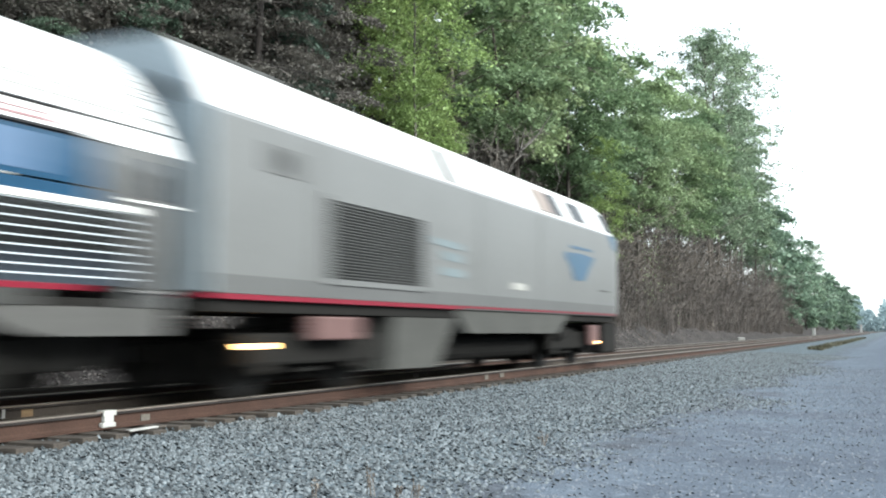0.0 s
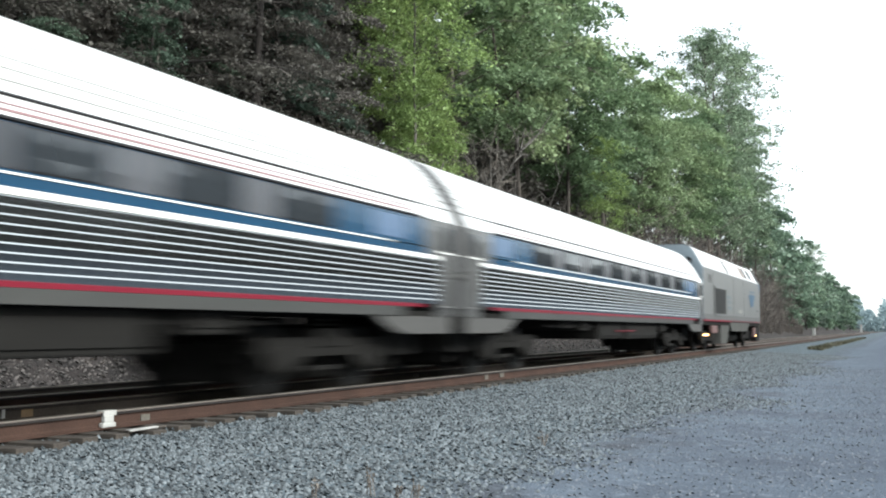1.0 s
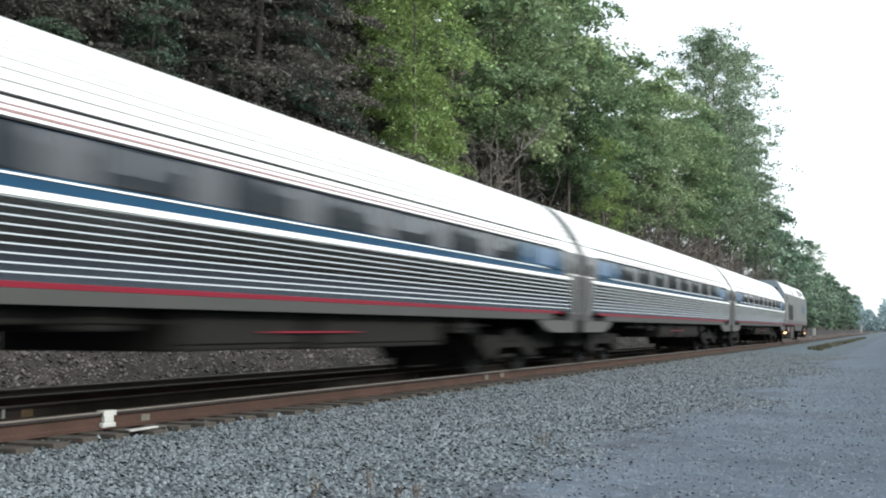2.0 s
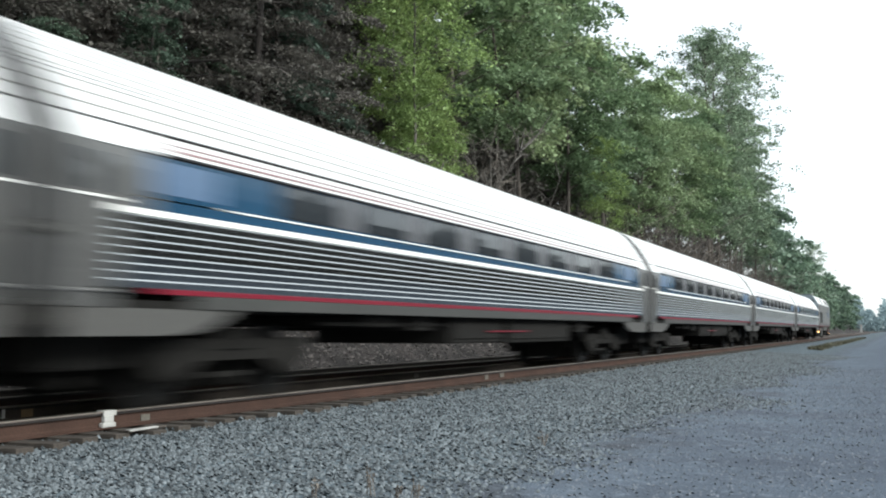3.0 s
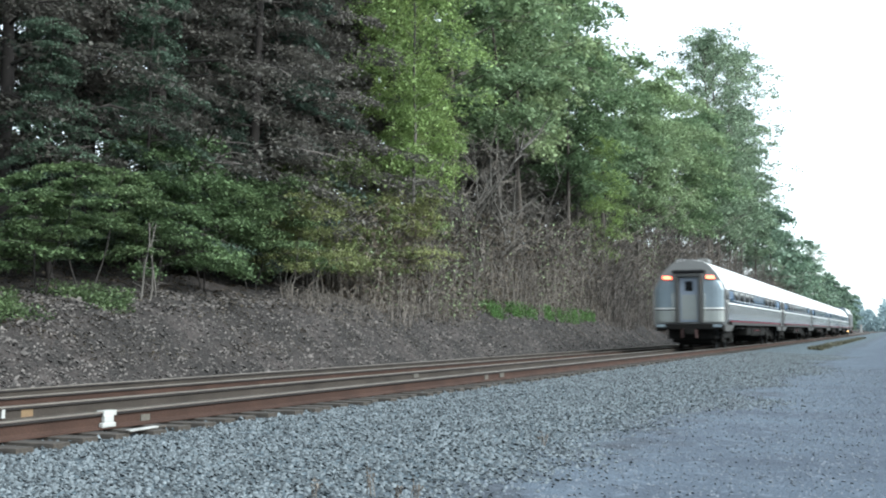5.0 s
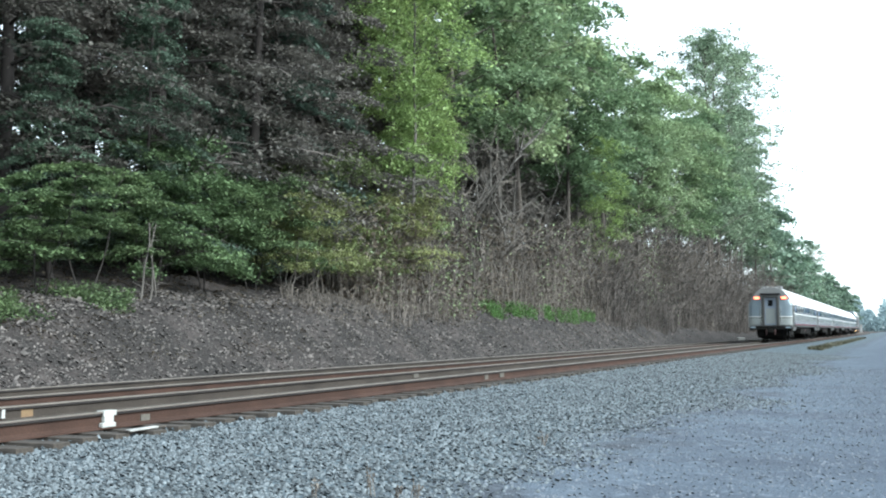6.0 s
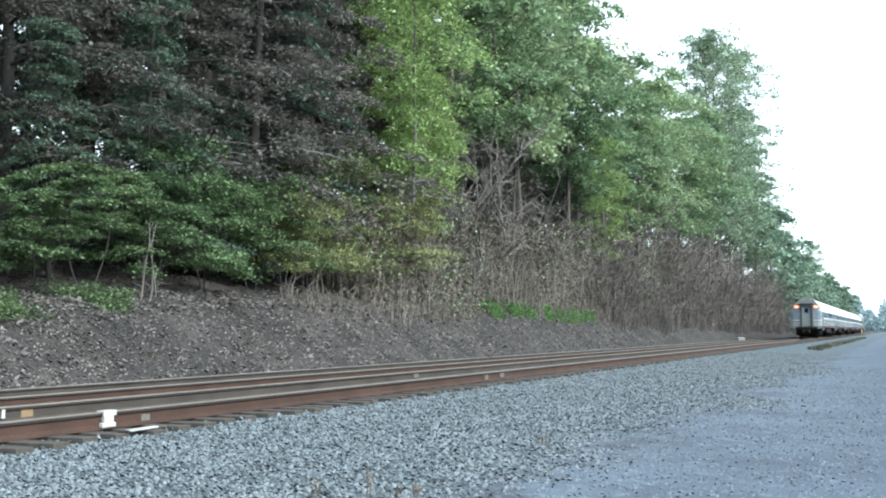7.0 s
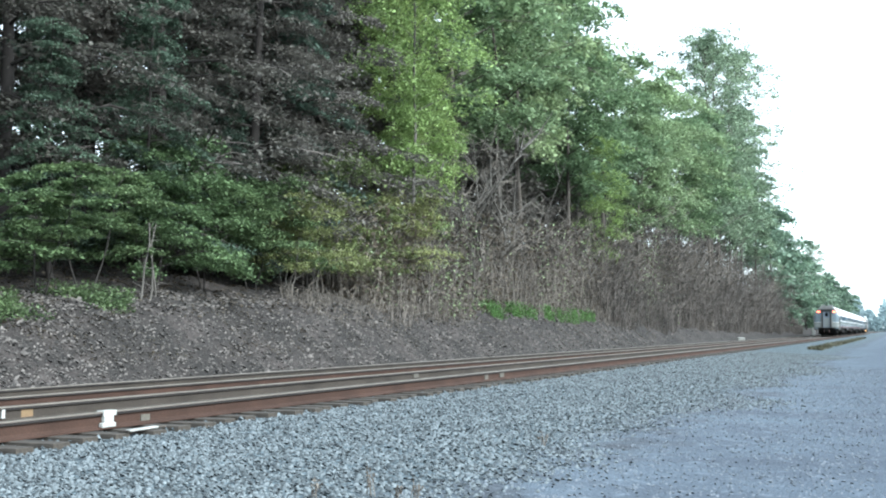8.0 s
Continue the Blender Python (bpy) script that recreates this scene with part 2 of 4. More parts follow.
    col = mix(math_("MULTIPLY", rng(band, 0.0, 0.8), rng(noise_at(1.6), 0.42, 0.62)), col, (0.052, 0.058, 0.070))
    col = mix(rng(wob, 13.7, 14.5), col, soil)
    l.new(col, b.inputs["Base Color"])
    h = math_("ADD", math_("MULTIPLY", vor.outputs["Distance"], -0.6), math_("MULTIPLY", noise_at(40), 0.5))
    bp = n.new("ShaderNodeBump")
    bp.inputs["Strength"].default_value, bp.inputs["Distance"].default_value = 0.8, 0.03
    l.new(h, bp.inputs["Height"])
    l.new(bp.outputs[0], b.inputs["Normal"])
    return m


GROUND = ground_material()

# ---------------- building helpers ----------------


def part(name, source, mat, parent=None, label=""):
    """Links a bmesh or a mesh as one object with one material, under a thing or a part where given."""
    if isinstance(source, bmesh.types.BMesh):
        me = bpy.data.meshes.new(name)
        bmesh.ops.recalc_face_normals(source, faces=source.faces)
        source.to_mesh(me)
        source.free()
    else:
        me = source
    if not me.materials:
        me.materials.append(mat)
    ob = new(name, me)
    if parent:
        ob.parent = parent
    if label:
        tagged(ob, label)
    return ob


def box(bm, x0, x1, y0, y1, z0, z1, bevel=0.0):
    vs = [bm.verts.new(p) for p in ((x0, y0, z0), (x1, y0, z0), (x1, y1, z0), (x0, y1, z0), (x0, y0, z1), (x1, y0, z1), (x1, y1, z1), (x0, y1, z1))]
    fs = [bm.faces.new([vs[i] for i in q]) for q in ((3, 2, 1, 0), (4, 5, 6, 7), (0, 1, 5, 4), (1, 2, 6, 5), (2, 3, 7, 6), (3, 0, 4, 7))]
    if bevel:
        es = list({e for f in fs for e in f.edges})
        bmesh.ops.bevel(bm, geom=es, offset=bevel, segments=2, affect="EDGES", profile=0.5)
    return bm


def boxes(*args, bevel=0.0):
    bm = bmesh.new()
    for a in args:
        box(bm, *a, bevel=bevel)
    return bm


def prism(loop, x0, x1, bm=None):
    """Extrudes a closed loop of (y, z) from x0 to x1, with its ends closed."""
    bm = bm or bmesh.new()
    a = [bm.verts.new((x0, y, z)) for y, z in loop]
    c = [bm.verts.new((x1, y, z)) for y, z in loop]
    k = len(loop)
    for i in range(k):
        bm.faces.new((a[i], a[(i + 1) % k], c[(i + 1) % k], c[i]))
    bm.faces.new(a[::-1]), bm.faces.new(c)
    return bm


def sheet(line, x0, x1, thick=0.03, side=1):
    """A plate of some thickness that follows a line of (y, z); it thickens towards the car's middle."""
    inner = []
    for y, z in line:
        d = math.hypot(y, z - 2.0) or 1
        inner.append((y - y / d * thick, z - (z - 2.0) / d * thick))
    return prism(list(line) + inner[::-1], x0, x1)


def across(pts, a, b_, bm=None):
    """A plate whose outline is drawn along the side in (x, z), from a to b_ across."""
    bm = bm or bmesh.new()
    lo = [bm.verts.new((x, a, z)) for x, z in pts]
    hi = [bm.verts.new((x, b_, z)) for x, z in pts]
    k = len(pts)
    for i in range(k):
        bm.faces.new((lo[i], lo[(i + 1) % k], hi[(i + 1) % k], hi[i]))
    bm.faces.new(lo[::-1]), bm.faces.new(hi)
    return bm


def disc(bm, x, y, z, r, w, seg=24, axis="y"):
    m = Matrix.Translation((x, y, z)) @ (Matrix.Rotation(radians(90), 4, "X") if axis == "y" else Matrix.Rotation(radians(90), 4, "Y"))
    bmesh.ops.create_cone(bm, cap_ends=True, segments=seg, radius1=r, radius2=r, depth=w, matrix=m)
    return bm


def tube(points, radii, sides=6, data=None):
    """Vertices and quads of a tapered tube along points."""
    vs, fs = data if data else ([], [])
    ring0 = len(vs)
    for i, p in enumerate(points):
        a = Vector(points[max(0, i - 1)])
        c = Vector(points[min(len(points) - 1, i + 1)])
        q = (c - a).to_track_quat("Z", "Y")
        for k in range(sides):
            t = 2 * math.pi * k / sides
            vs.append(tuple(Vector(p) + q @ Vector((math.cos(t) * radii[i], math.sin(t) * radii[i], 0))))
    for i in range(len(points) - 1):
        for k in range(sides):
            a, c = ring0 + i * sides + k, ring0 + i * sides + (k + 1) % sides
            fs.append((a, c, c + sides, a + sides))
    return vs, fs


def mesh_from(name, vs, fs, smooth=False):
    me = bpy.data.meshes.new(name)
    me.from_pydata(vs, [], fs)
    if smooth:
        me.polygons.foreach_set("use_smooth", [True] * len(me.polygons))
    return me


def quad_mesh(name, quads):
    """A mesh of loose quads from an array of shape (n, 4, 3)."""
    k = len(quads)
    me = bpy.data.meshes.new(name)
    me.vertices.add(k * 4), me.loops.add(k * 4), me.polygons.add(k)
    me.vertices.foreach_set("co", quads.astype(np.float32).ravel())
    me.loops.foreach_set("vertex_index", np.arange(k * 4, dtype=np.int32))
    me.polygons.foreach_set("loop_start", np.arange(0, k * 4, 4, dtype=np.int32))
    me.update(calc_edges=True)
    return me


def leaf_quads(rng, centres, size, up=0.5):
    """Bent, pointed leaves or leaf sprays at the centres, facing mostly up and outwards."""
    k = len(centres)
    nrm = rng.normal(size=(k, 3))
    nrm[:, 2] = np.abs(nrm[:, 2]) + up
    nrm /= np.linalg.norm(nrm, axis=1)[:, None]
    u = np.cross(nrm, rng.normal(size=(k, 3)))
    u /= np.linalg.norm(u, axis=1)[:, None]
    v = np.cross(nrm, u)
    s = (size * rng.uniform(0.55, 1.35, k))[:, None]
    tip, wid, sag = u * s * 0.62, v * s * 0.36, nrm * s * 0.14
    return np.stack([centres - tip - sag, centres + wid + sag * rng.uniform(0, 1, (k, 1)), centres + tip - sag, centres - wid + sag * rng.uniform(0, 1, (k, 1))], axis=1)


def thing(name, label, category, group="", kind="", at=(0, 0, 0)):
    ob = new(name)
    ob.empty_display_size = 0.3
    ob.location = at
    return tagged(ob, label, category, group, kind)


# ---------------- the ground ----------------


def lift(x, y):
    """Height of the ground at x along and y across the track."""
    crest = float(np.interp(x, [14, 18, 20.6, 24, 33, 54, 74, 110, 145, 220], [0.7, 0.93, 1.15, 1.42, 1.52, 1.60, 1.48, 0.90, 0.55, 0.35]))
    ys = [-400, -30, 2.0, 3.3, 5.5, 6.9, 7.3, 9.9, 10.4, 11.2, 13.9, 14.3, 14.9, 17.0, 17.9, 21.0, 30.0, 60.0, 400.0]
    zs = [-1.0, -0.50, -0.44, -0.41, -0.32, -0.265, -0.245, -0.245, -0.31, -0.315, -0.315, -0.40, -0.42, crest, crest + 0.3, crest + 1.2, 7.5, 11.0, 11.0]
    z = float(np.interp(y, ys, zs))
    near = max(0.0, 1 - abs(x) / 400)
    w = noise.noise((x * 0.11, y * 0.25, 3.1))
    if y > 14.6:
        g = min(1.0, (y - 14.6) / 2.0)
        z += g * (0.22 * w + 0.14 * noise.noise((x * 0.55, y * 0.6, 7.7)) + 0.09 * noise.noise((x * 1.9, y * 1.9, 1.2)) + 0.16 * noise.noise(((x + y * 1.4) * 0.8, y * 0.15, 9.3)))
    elif y < 7.0:
        z += 0.022 * noise.noise((x * 0.5, y * 0.8, 0.4)) * min(1.0, (7.0 - y)) + 0.012 * noise.noise((x * 2.2, y * 2.6, 5.4)) * near
    return z


def axis(*runs):
    out = []
    for a, c, step in runs:
        out += list(np.arange(a, c, step))
    return out


gx = axis((-400, -40, 60), (-40, 0, 4), (0, 45, 0.3), (45, 120, 1.0), (120, 420, 5), (420, 2001, 100))
gy = axis((-400, -40, 60), (-40, 0, 5), (0, 7, 0.22), (7, 14, 0.4), (14, 22, 0.28), (22, 40, 1.5), (40, 401, 40))
gv = [(x, y, lift(x, y)) for x in gx for y in gy]
ny = len(gy)
gf = [(i * ny + j, (i + 1) * ny + j, (i + 1) * ny + j + 1, i * ny + j + 1) for i in range(len(gx) - 1) for j in range(ny - 1)]
ground = part("ground", mesh_from("ground", gv, gf, True), GROUND)
tagged(ground, "grey gravel lane, ballast and stony brown soil bank", "ground", kind="structure")


def stones(name, rng, count, xr, yr, size, mat, label, power=1.0, sink=0.2, ragged=0.0, spread_y=1.0):
    """Loose broken stones strewn over the ground, thinner with distance."""
    base = np.array([(1, 0, 0.1), (-0.9, 0.2, 0), (0.1, 1, -0.1), (0, -1, 0.15), (0.1, 0.1, 0.85)])
    tri = np.array([(0, 2, 4), (2, 1, 4), (1, 3, 4), (3, 0, 4)])
    xs = xr[0] + (xr[1] - xr[0]) * rng.uniform(0, 1, count) ** power
    yy = yr[0] + (yr[1] - yr[0]) * rng.uniform(0, 1, count) ** spread_y
    edge = np.array([noise.noise((a * 0.35, 0.5, 2.2)) for a in xs])
    yy += ragged * (1 - (yy - yr[0]) / (yr[1] - yr[0])) * (edge * 1.6 - np.abs(rng.normal(0, 0.33, count)))
    zz = np.array([lift(a, c) for a, c in zip(xs, yy)])
    s = size * rng.uniform(0.5, 1.4, count)
    vs = base[None] * (1 + rng.uniform(-0.35, 0.35, (count, 5, 3)))
    a = rng.uniform(0, 2 * np.pi, count)
    ca, sa = np.cos(a)[:, None], np.sin(a)[:, None]
    vx, vy = vs[:, :, 0] * ca - vs[:, :, 1] * sa, vs[:, :, 0] * sa + vs[:, :, 1] * ca
    t = rng.uniform(-0.9, 0.9, count)[:, None]
    vz = vs[:, :, 2] + vx * t
    v = np.stack([vx, vy, vz], axis=2) * s[:, None, None]
    v += np.stack([xs, yy, zz + s * sink], axis=1)[:, None]
    f = (tri[None] + (np.arange(count) * 5)[:, None, None]).reshape(-1, 3)
    me = bpy.data.meshes.new(name)
    me.vertices.add(count * 5), me.loops.add(count * 12), me.polygons.add(count * 4)
    me.vertices.foreach_set("co", v.astype(np.float32).ravel())
    me.loops.foreach_set("vertex_index", f.astype(np.int32).ravel())
    me.polygons.foreach_set("loop_start", np.arange(0, count * 12, 3, dtype=np.int32))
    me.update(calc_edges=True)
    return tagged(part(name, me, mat), label, "gravel", kind="stuff")


rng = np.random.default_rng(5)
stones("ballast_stones", rng, 108000, (2.5, 60.0), (3.0, 7.35), 0.0185, STONE, "loose blue-grey broken ballast stones beside the track", power=1.7, ragged=1.0, spread_y=0.85)
stones("crib_stones", rng, 14000, (6.0, 40.0), (7.35, 14.4), 0.035, STONE, "grey ballast stones between the ties and tracks", power=1.3)
stones("lane_stones", rng, 15000, (2.0, 40.0), (0.2, 3.6), 0.012, LANESTONE, "small blue-grey stones on the gravel lane", power=1.4)
stones("bank_stones", rng, 27000, (12.0, 75.0), (14.5, 18.6), 0.036, BANKSTONE, "small brown-grey stones on the soil bank", power=1.7)
stones("bank_rocks", rng, 700, (14.0, 110.0), (14.5, 17.6), 0.065, BANKSTONE, "larger dark stones lying on the soil bank", power=1.6)

# ---------------- the two tracks ----------------
HALF_RAIL = [(0.0762, -0.186), (0.0762, -0.174), (0.022, -0.155), (0.010, -0.140), (0.010, -0.052), (0.036, -0.040), (0.0375, -0.014)]
RAIL_LOOP = HALF_RAIL + [(-y, z) for y, z in HALF_RAIL[::-1]]
SIDE_LOOP = [(0.0379, -0.044), (0.0379, -0.0185), (-0.0379, -0.0185), (-0.0379, -0.044)]
HEAD_LOOP = [(0.0378, -0.018), (0.034, -0.003), (0.020, 0.0), (-0.020, 0.0), (-0.034, -0.003), (-0.0378, -0.018)]


def railway(name, yc, zc, mats, label):
    tr = thing(name, label, "railway track", kind="structure", at=(0, yc, zc))
    for s, web in zip((-1, 1), mats):
        r = part("rail", prism([(s * GAUGE + y, z) for y, z in RAIL_LOOP], -60, 900), web, tr, "rusty steel rail")
        part("rail_head_side", prism([(s * GAUGE + y, z) for y, z in SIDE_LOOP], -60, 900), RUSTSHADE, r, "rail head flank, rust with shade put into its colour")
        part("rail_head", prism([(s * GAUGE + y, z) for y, z in HEAD_LOOP], -60, 900), RAILTOP, r, "worn shiny rail head")
    return tr


track_near = railway("track_1", TRACK_Y, 0, (RUST, GREYRUST), "rusty steel rails on weathered timber ties")
track_far = railway("track_2", FAR_Y, FAR_Z, (RUST, GREYRUST), "second track of brown rails beside the bank")

# ---------------- the train: one locomotive and five coaches ----------------
CAR = 26.42
ROOF_Z = 4.00
SPEED, REAR_START = 34.45, -121.90


def side_y(z):
    """Half width of a coach at height z."""
    return float(np.interp(z, [0.8, 1.1, 1.6, 2.05, 2.4, 2.66, 2.9, 3.15, 3.4, 3.62, 3.80, 3.93, ROOF_Z], [1.54, 1.57, 1.60, 1.602, 1.602, 1.592, 1.475, 1.33, 1.17, 0.98, 0.78, 0.52, 0.0]))


def fluted(z0, z1, count):
    line, p = [], (z1 - z0) / count
    for i in range(count):
        z = z0 + i * p
        for f, o in ((0.0, 0.0), (0.79, 0.0005), (0.81, 0.0065)):
            line.append((side_y(z + f * p) + o, z + f * p))
    return line + [(side_y(z1), z1)]


def roof_line(z0):
    """Outline of the roof: flat strips with narrow deep grooves between them."""
    half, strips, groove = [], 15, 0.16
    height = lambda f: z0 + (ROOF_Z - z0) * (1 - (1 - f) ** 2)
    for i in range(strips):
        for f, deep in ((0.0, 0.0), (1 - groove, 0.0), (1 - 0.75 * groove, 0.06), (1 - 0.25 * groove, 0.06)):
            z = height((i + f) / strips)
            y = side_y(z)
            d = math.hypot(y, z - 2.0)
            half.append((y - y / d * deep, z - (z - 2.0) / d * deep))
    half.append((0.0, ROOF_Z))
    return half + [(-y, z) for y, z in half[::-1][1:]]


def both(line, s):
    return [(s * y, z) for y, z in line]


def band(z0, z1, out=0.0, steps=3):
    return [(side_y(z0 + (z1 - z0) * i / steps) + out, z0 + (z1 - z0) * i / steps) for i in range(steps + 1)]


def wheel(x, y, parent, r=0.457):
    s = -1 if y < 0 else 1
    bm = disc(bmesh.new(), x, y, r, r, 0.10)
    disc(bm, x, y - s * 0.065, r, r + 0.028, 0.03)
    w = part("wheel", bm, WHEEL, parent)
    hub = disc(bmesh.new(), x, y + s * 0.07, r, 0.16, 0.10, 16)
    disc(hub, x, y + s * 0.055, r, 0.30, 0.03, 20)
    part("hub", hub, UNDER, w)
    return w


def truck(x, parent, base=2.6):
    bm = boxes((x - 1.75, x + 1.75, -0.62, -0.44, 0.42, 0.66), (x - 1.75, x + 1.75, 0.44, 0.62, 0.42, 0.66), (x - 0.35, x + 0.35, -1.15, 1.15, 0.62, 0.88), bevel=0.02)
    for a in (-1, 1):
        disc(bm, x + a * base / 2, 0, 0.457, 0.09, 1.6, 12)
    t = part("truck_frame", bm, UNDER, parent, "grimy steel truck frame darkened for shade")
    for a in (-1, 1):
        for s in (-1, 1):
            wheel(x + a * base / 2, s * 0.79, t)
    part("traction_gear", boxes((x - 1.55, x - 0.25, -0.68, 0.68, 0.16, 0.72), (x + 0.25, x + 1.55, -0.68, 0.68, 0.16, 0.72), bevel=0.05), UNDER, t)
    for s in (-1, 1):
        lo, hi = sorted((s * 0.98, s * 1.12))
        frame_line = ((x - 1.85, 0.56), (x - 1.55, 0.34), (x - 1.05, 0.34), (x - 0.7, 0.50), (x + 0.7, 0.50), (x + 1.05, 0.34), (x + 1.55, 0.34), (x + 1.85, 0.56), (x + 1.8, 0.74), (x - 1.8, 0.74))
        part("side_bar", across(frame_line, lo, hi), BOXGREY, t, "dusty cast side frame darkened for shade")
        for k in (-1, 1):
            part("axle_box", boxes((x + k * base / 2 - 0.19, x + k * base / 2 + 0.19, lo - 0.05, hi + 0.05, 0.28, 0.64), bevel=0.05), BOXGREY, t, "dusty axle box darkened for shade")
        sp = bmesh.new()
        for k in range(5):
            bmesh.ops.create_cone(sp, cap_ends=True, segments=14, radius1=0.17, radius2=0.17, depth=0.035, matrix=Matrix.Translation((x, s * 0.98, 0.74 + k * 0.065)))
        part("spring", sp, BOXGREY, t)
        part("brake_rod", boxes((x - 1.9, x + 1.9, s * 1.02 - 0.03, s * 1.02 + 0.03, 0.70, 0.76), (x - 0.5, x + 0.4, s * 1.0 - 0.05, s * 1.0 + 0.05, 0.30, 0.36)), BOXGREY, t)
    return t


def coach(cafe=False):
    label = "stainless steel cafe coach with a windowless blue middle" if cafe else "stainless steel passenger coach with fluted sides and a blue band"
    c = thing("coach", label, "railway coach", "coaches of the train")
    X0, X1 = 0.36, CAR - 0.36
    F0, F1 = 1.05, CAR - 1.05
    for s in (-1, 1):
        part("lower_side", sheet(both(fluted(1.28, 2.01, 9), s), F0, F1), STEEL, c, "horizontally fluted steel side")
        part("sill", sheet(both(band(1.08, 1.222), s), 2.4, CAR - 2.4), SILL, c, "grey sill")
        part("red_stripe", sheet(both(band(1.224, 1.278, 0.004, 1), s), 1.7, CAR - 1.7), RED, c, "red stripe")
        part("white_stripe", sheet(both(band(2.012, 2.075, 0.012, 1), s), F0, F1), WHITE, c, "white belt stripe")
        part("blue_stripe", sheet(both(band(2.077, 2.185, 0.0, 1), s), 1.6, CAR - 1.6), BLUE, c, "blue stripe")
        part("trim", sheet(both(band(2.187, 2.205, 0.014, 1), s), 3.0, CAR - 3.0), WHITE, c, "thin white trim")
        part("window_band", sheet(both(band(2.207, 2.655, -0.012), s), 1.6, CAR - 1.6, 0.02), BLUE, c, "blue band between the windows")
        part("upper_trim", sheet(both(band(2.657, 2.685, 0.018, 1), s), 1.6, CAR - 1.6), BLACK, c, "black gutter line")
        part("upper_side", sheet(both(band(2.687, 2.89, 0.0), s), 1.6, CAR - 1.6), ROOF_STEEL, c)
        for z, w in ((2.73, 0.026), (2.80, 0.014)):
            part("red_line", sheet(both(band(z, z + w, 0.008, 1), s), 1.9, CAR - 1.9), PINKLINE, c, "thin faded red line")
        part("drip_rail", sheet(both(band(2.893, 2.915, 0.022, 1), s), 1.7, CAR - 1.7), BLACK, c)
        for a, b_ in ((X0, F0 - 0.004), (F1 + 0.004, X1)):
            es = part("end_side", sheet(both(band(1.08, 2.655, -0.01, 8), s), a, b_), VESTIBULE, c, "plain dull steel end side")
            part("side_door", sheet(both(band(1.27, 2.64, 0.0, 8), s), a + 0.08, b_ - 0.06, 0.012), VESTIBULE, es, "closed vestibule door")
            part("door_pane", sheet(both(band(2.18, 2.56, 0.006, 3), s), a + 0.2, b_ - 0.18, 0.012), GLASS, es, "dark vestibule door window")
            part("rub_rail", sheet(both(band(2.12, 2.145, 0.012, 1), s), a, b_), WHITE, c)
            part("step_rail", sheet(both(band(1.225, 1.245, 0.012, 1), s), a, b_), PANEL, c)
        for a, b_ in ((F0, 1.596), (CAR - 1.596, F1)):
            part("door_post", sheet(both(band(2.077, 2.89, -0.006, 4), s), a, b_), VESTIBULE, c)
        for a, b_ in ((X0, 2.38), (CAR - 2.38, X1)):
            lo, hi = sorted((s * 1.47, s * 1.545))
            outline = ((0.36, 1.076), (0.36, 0.80), (2.1, 0.80), (2.55, 0.84), (2.95, 0.94), (3.3, 1.076))
            part("end_skirt", across(outline if a < 5 else [(CAR - p, z) for p, z in outline], lo, hi), SKIRT, c, "grey steel skirt over the steps")
            part("end_upper", sheet(both(band(2.657, 2.89, 0.0), s), a, 1.596 if a < 5 else b_) if a < 5 else sheet(both(band(2.657, 2.89, 0.0), s), CAR - 1.596, b_), ROOF_STEEL, c)
        spans = [(2.95 + i * 2.1, 1.44) for i in range(4)] + [(15.85 + i * 2.12, 1.55) for i in range(3)] if cafe else [(4.2 + i * 2.28, 1.5) for i in range(8)]
        for x, w in spans:
            fr = sheet(both(band(2.235, 2.635, 0.0), s), x - 0.03, x + w + 0.03, 0.012)
            f_ = part("window_frame", fr, BLACK, c)
            part("pane", sheet(both(band(2.25, 2.62, 0.006), s), x, x + w, 0.016), GLASS, f_, "dark tinted window pane")
        if not cafe:
            for i in range(7):
                x = 4.2 + i * 2.28 + 1.5
                part("pillar", sheet(both(band(2.235, 2.635, -0.004), s), x + 0.06, x + 0.72, 0.012), BLUEGREY, c, "blue-grey pillar between windows")
        else:
            for x in [s_[0] + s_[1] for i, s_ in enumerate(spans) if i not in (3, 6)]:
                part("pillar", sheet(both(band(2.235, 2.635, -0.004), s), x + 0.06, x + 0.52, 0.012), BLUEGREY, c, "blue-grey pillar between windows")
        for x in (1.65, CAR - 3.5):
            part("end_mark", sheet(both(band(2.26, 2.60, -0.008), s), x, x + 1.2, 0.012), PALEMARK, c, "pale sweeping mark on the blue band")
    part("roof", sheet(roof_line(2.918), X0, X1, 0.03), ROOF_STEEL, c, "ribbed bright steel roof")
    for a, b_ in ((0.2, 2.4), (CAR - 2.4, CAR - 0.2)):
        part("roof_rail", boxes((a, b_, -1.20, -1.17, 3.33, 3.36)), BLACK, c)
    part("floor_pan", boxes((X0, X1, -1.5, 1.5, 1.08, 1.16)), UNDER, c, "grimy underframe darkened for shade")
    for e, sgn in ((X0, -1), (X1, 1)):
        prof = [(side_y(z), z) for z in np.linspace(1.08, ROOF_Z, 26)]
        loop = prof + [(-y, z) for y, z in prof[::-1][1:]]
        wall = part("end_wall", prism(loop, e - 0.02, e + 0.02), PANEL, c, "grey steel end wall")
        a, b_ = sorted((e + sgn * 0.02, e + sgn * 0.14))
        # inner ends take darker copies of the tail's panels, for gap shade
        tail = cafe and sgn < 0
        for s in (-1, 1):
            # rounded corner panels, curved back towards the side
            part("corner_panel", corner(e + sgn * 0.02, sgn, s, 1.86, 3.04), LOCOREAR if tail else ENDDARK, wall, "pale grey rounded corner panel" if tail else "rounded corner panel darkened for gap shade")
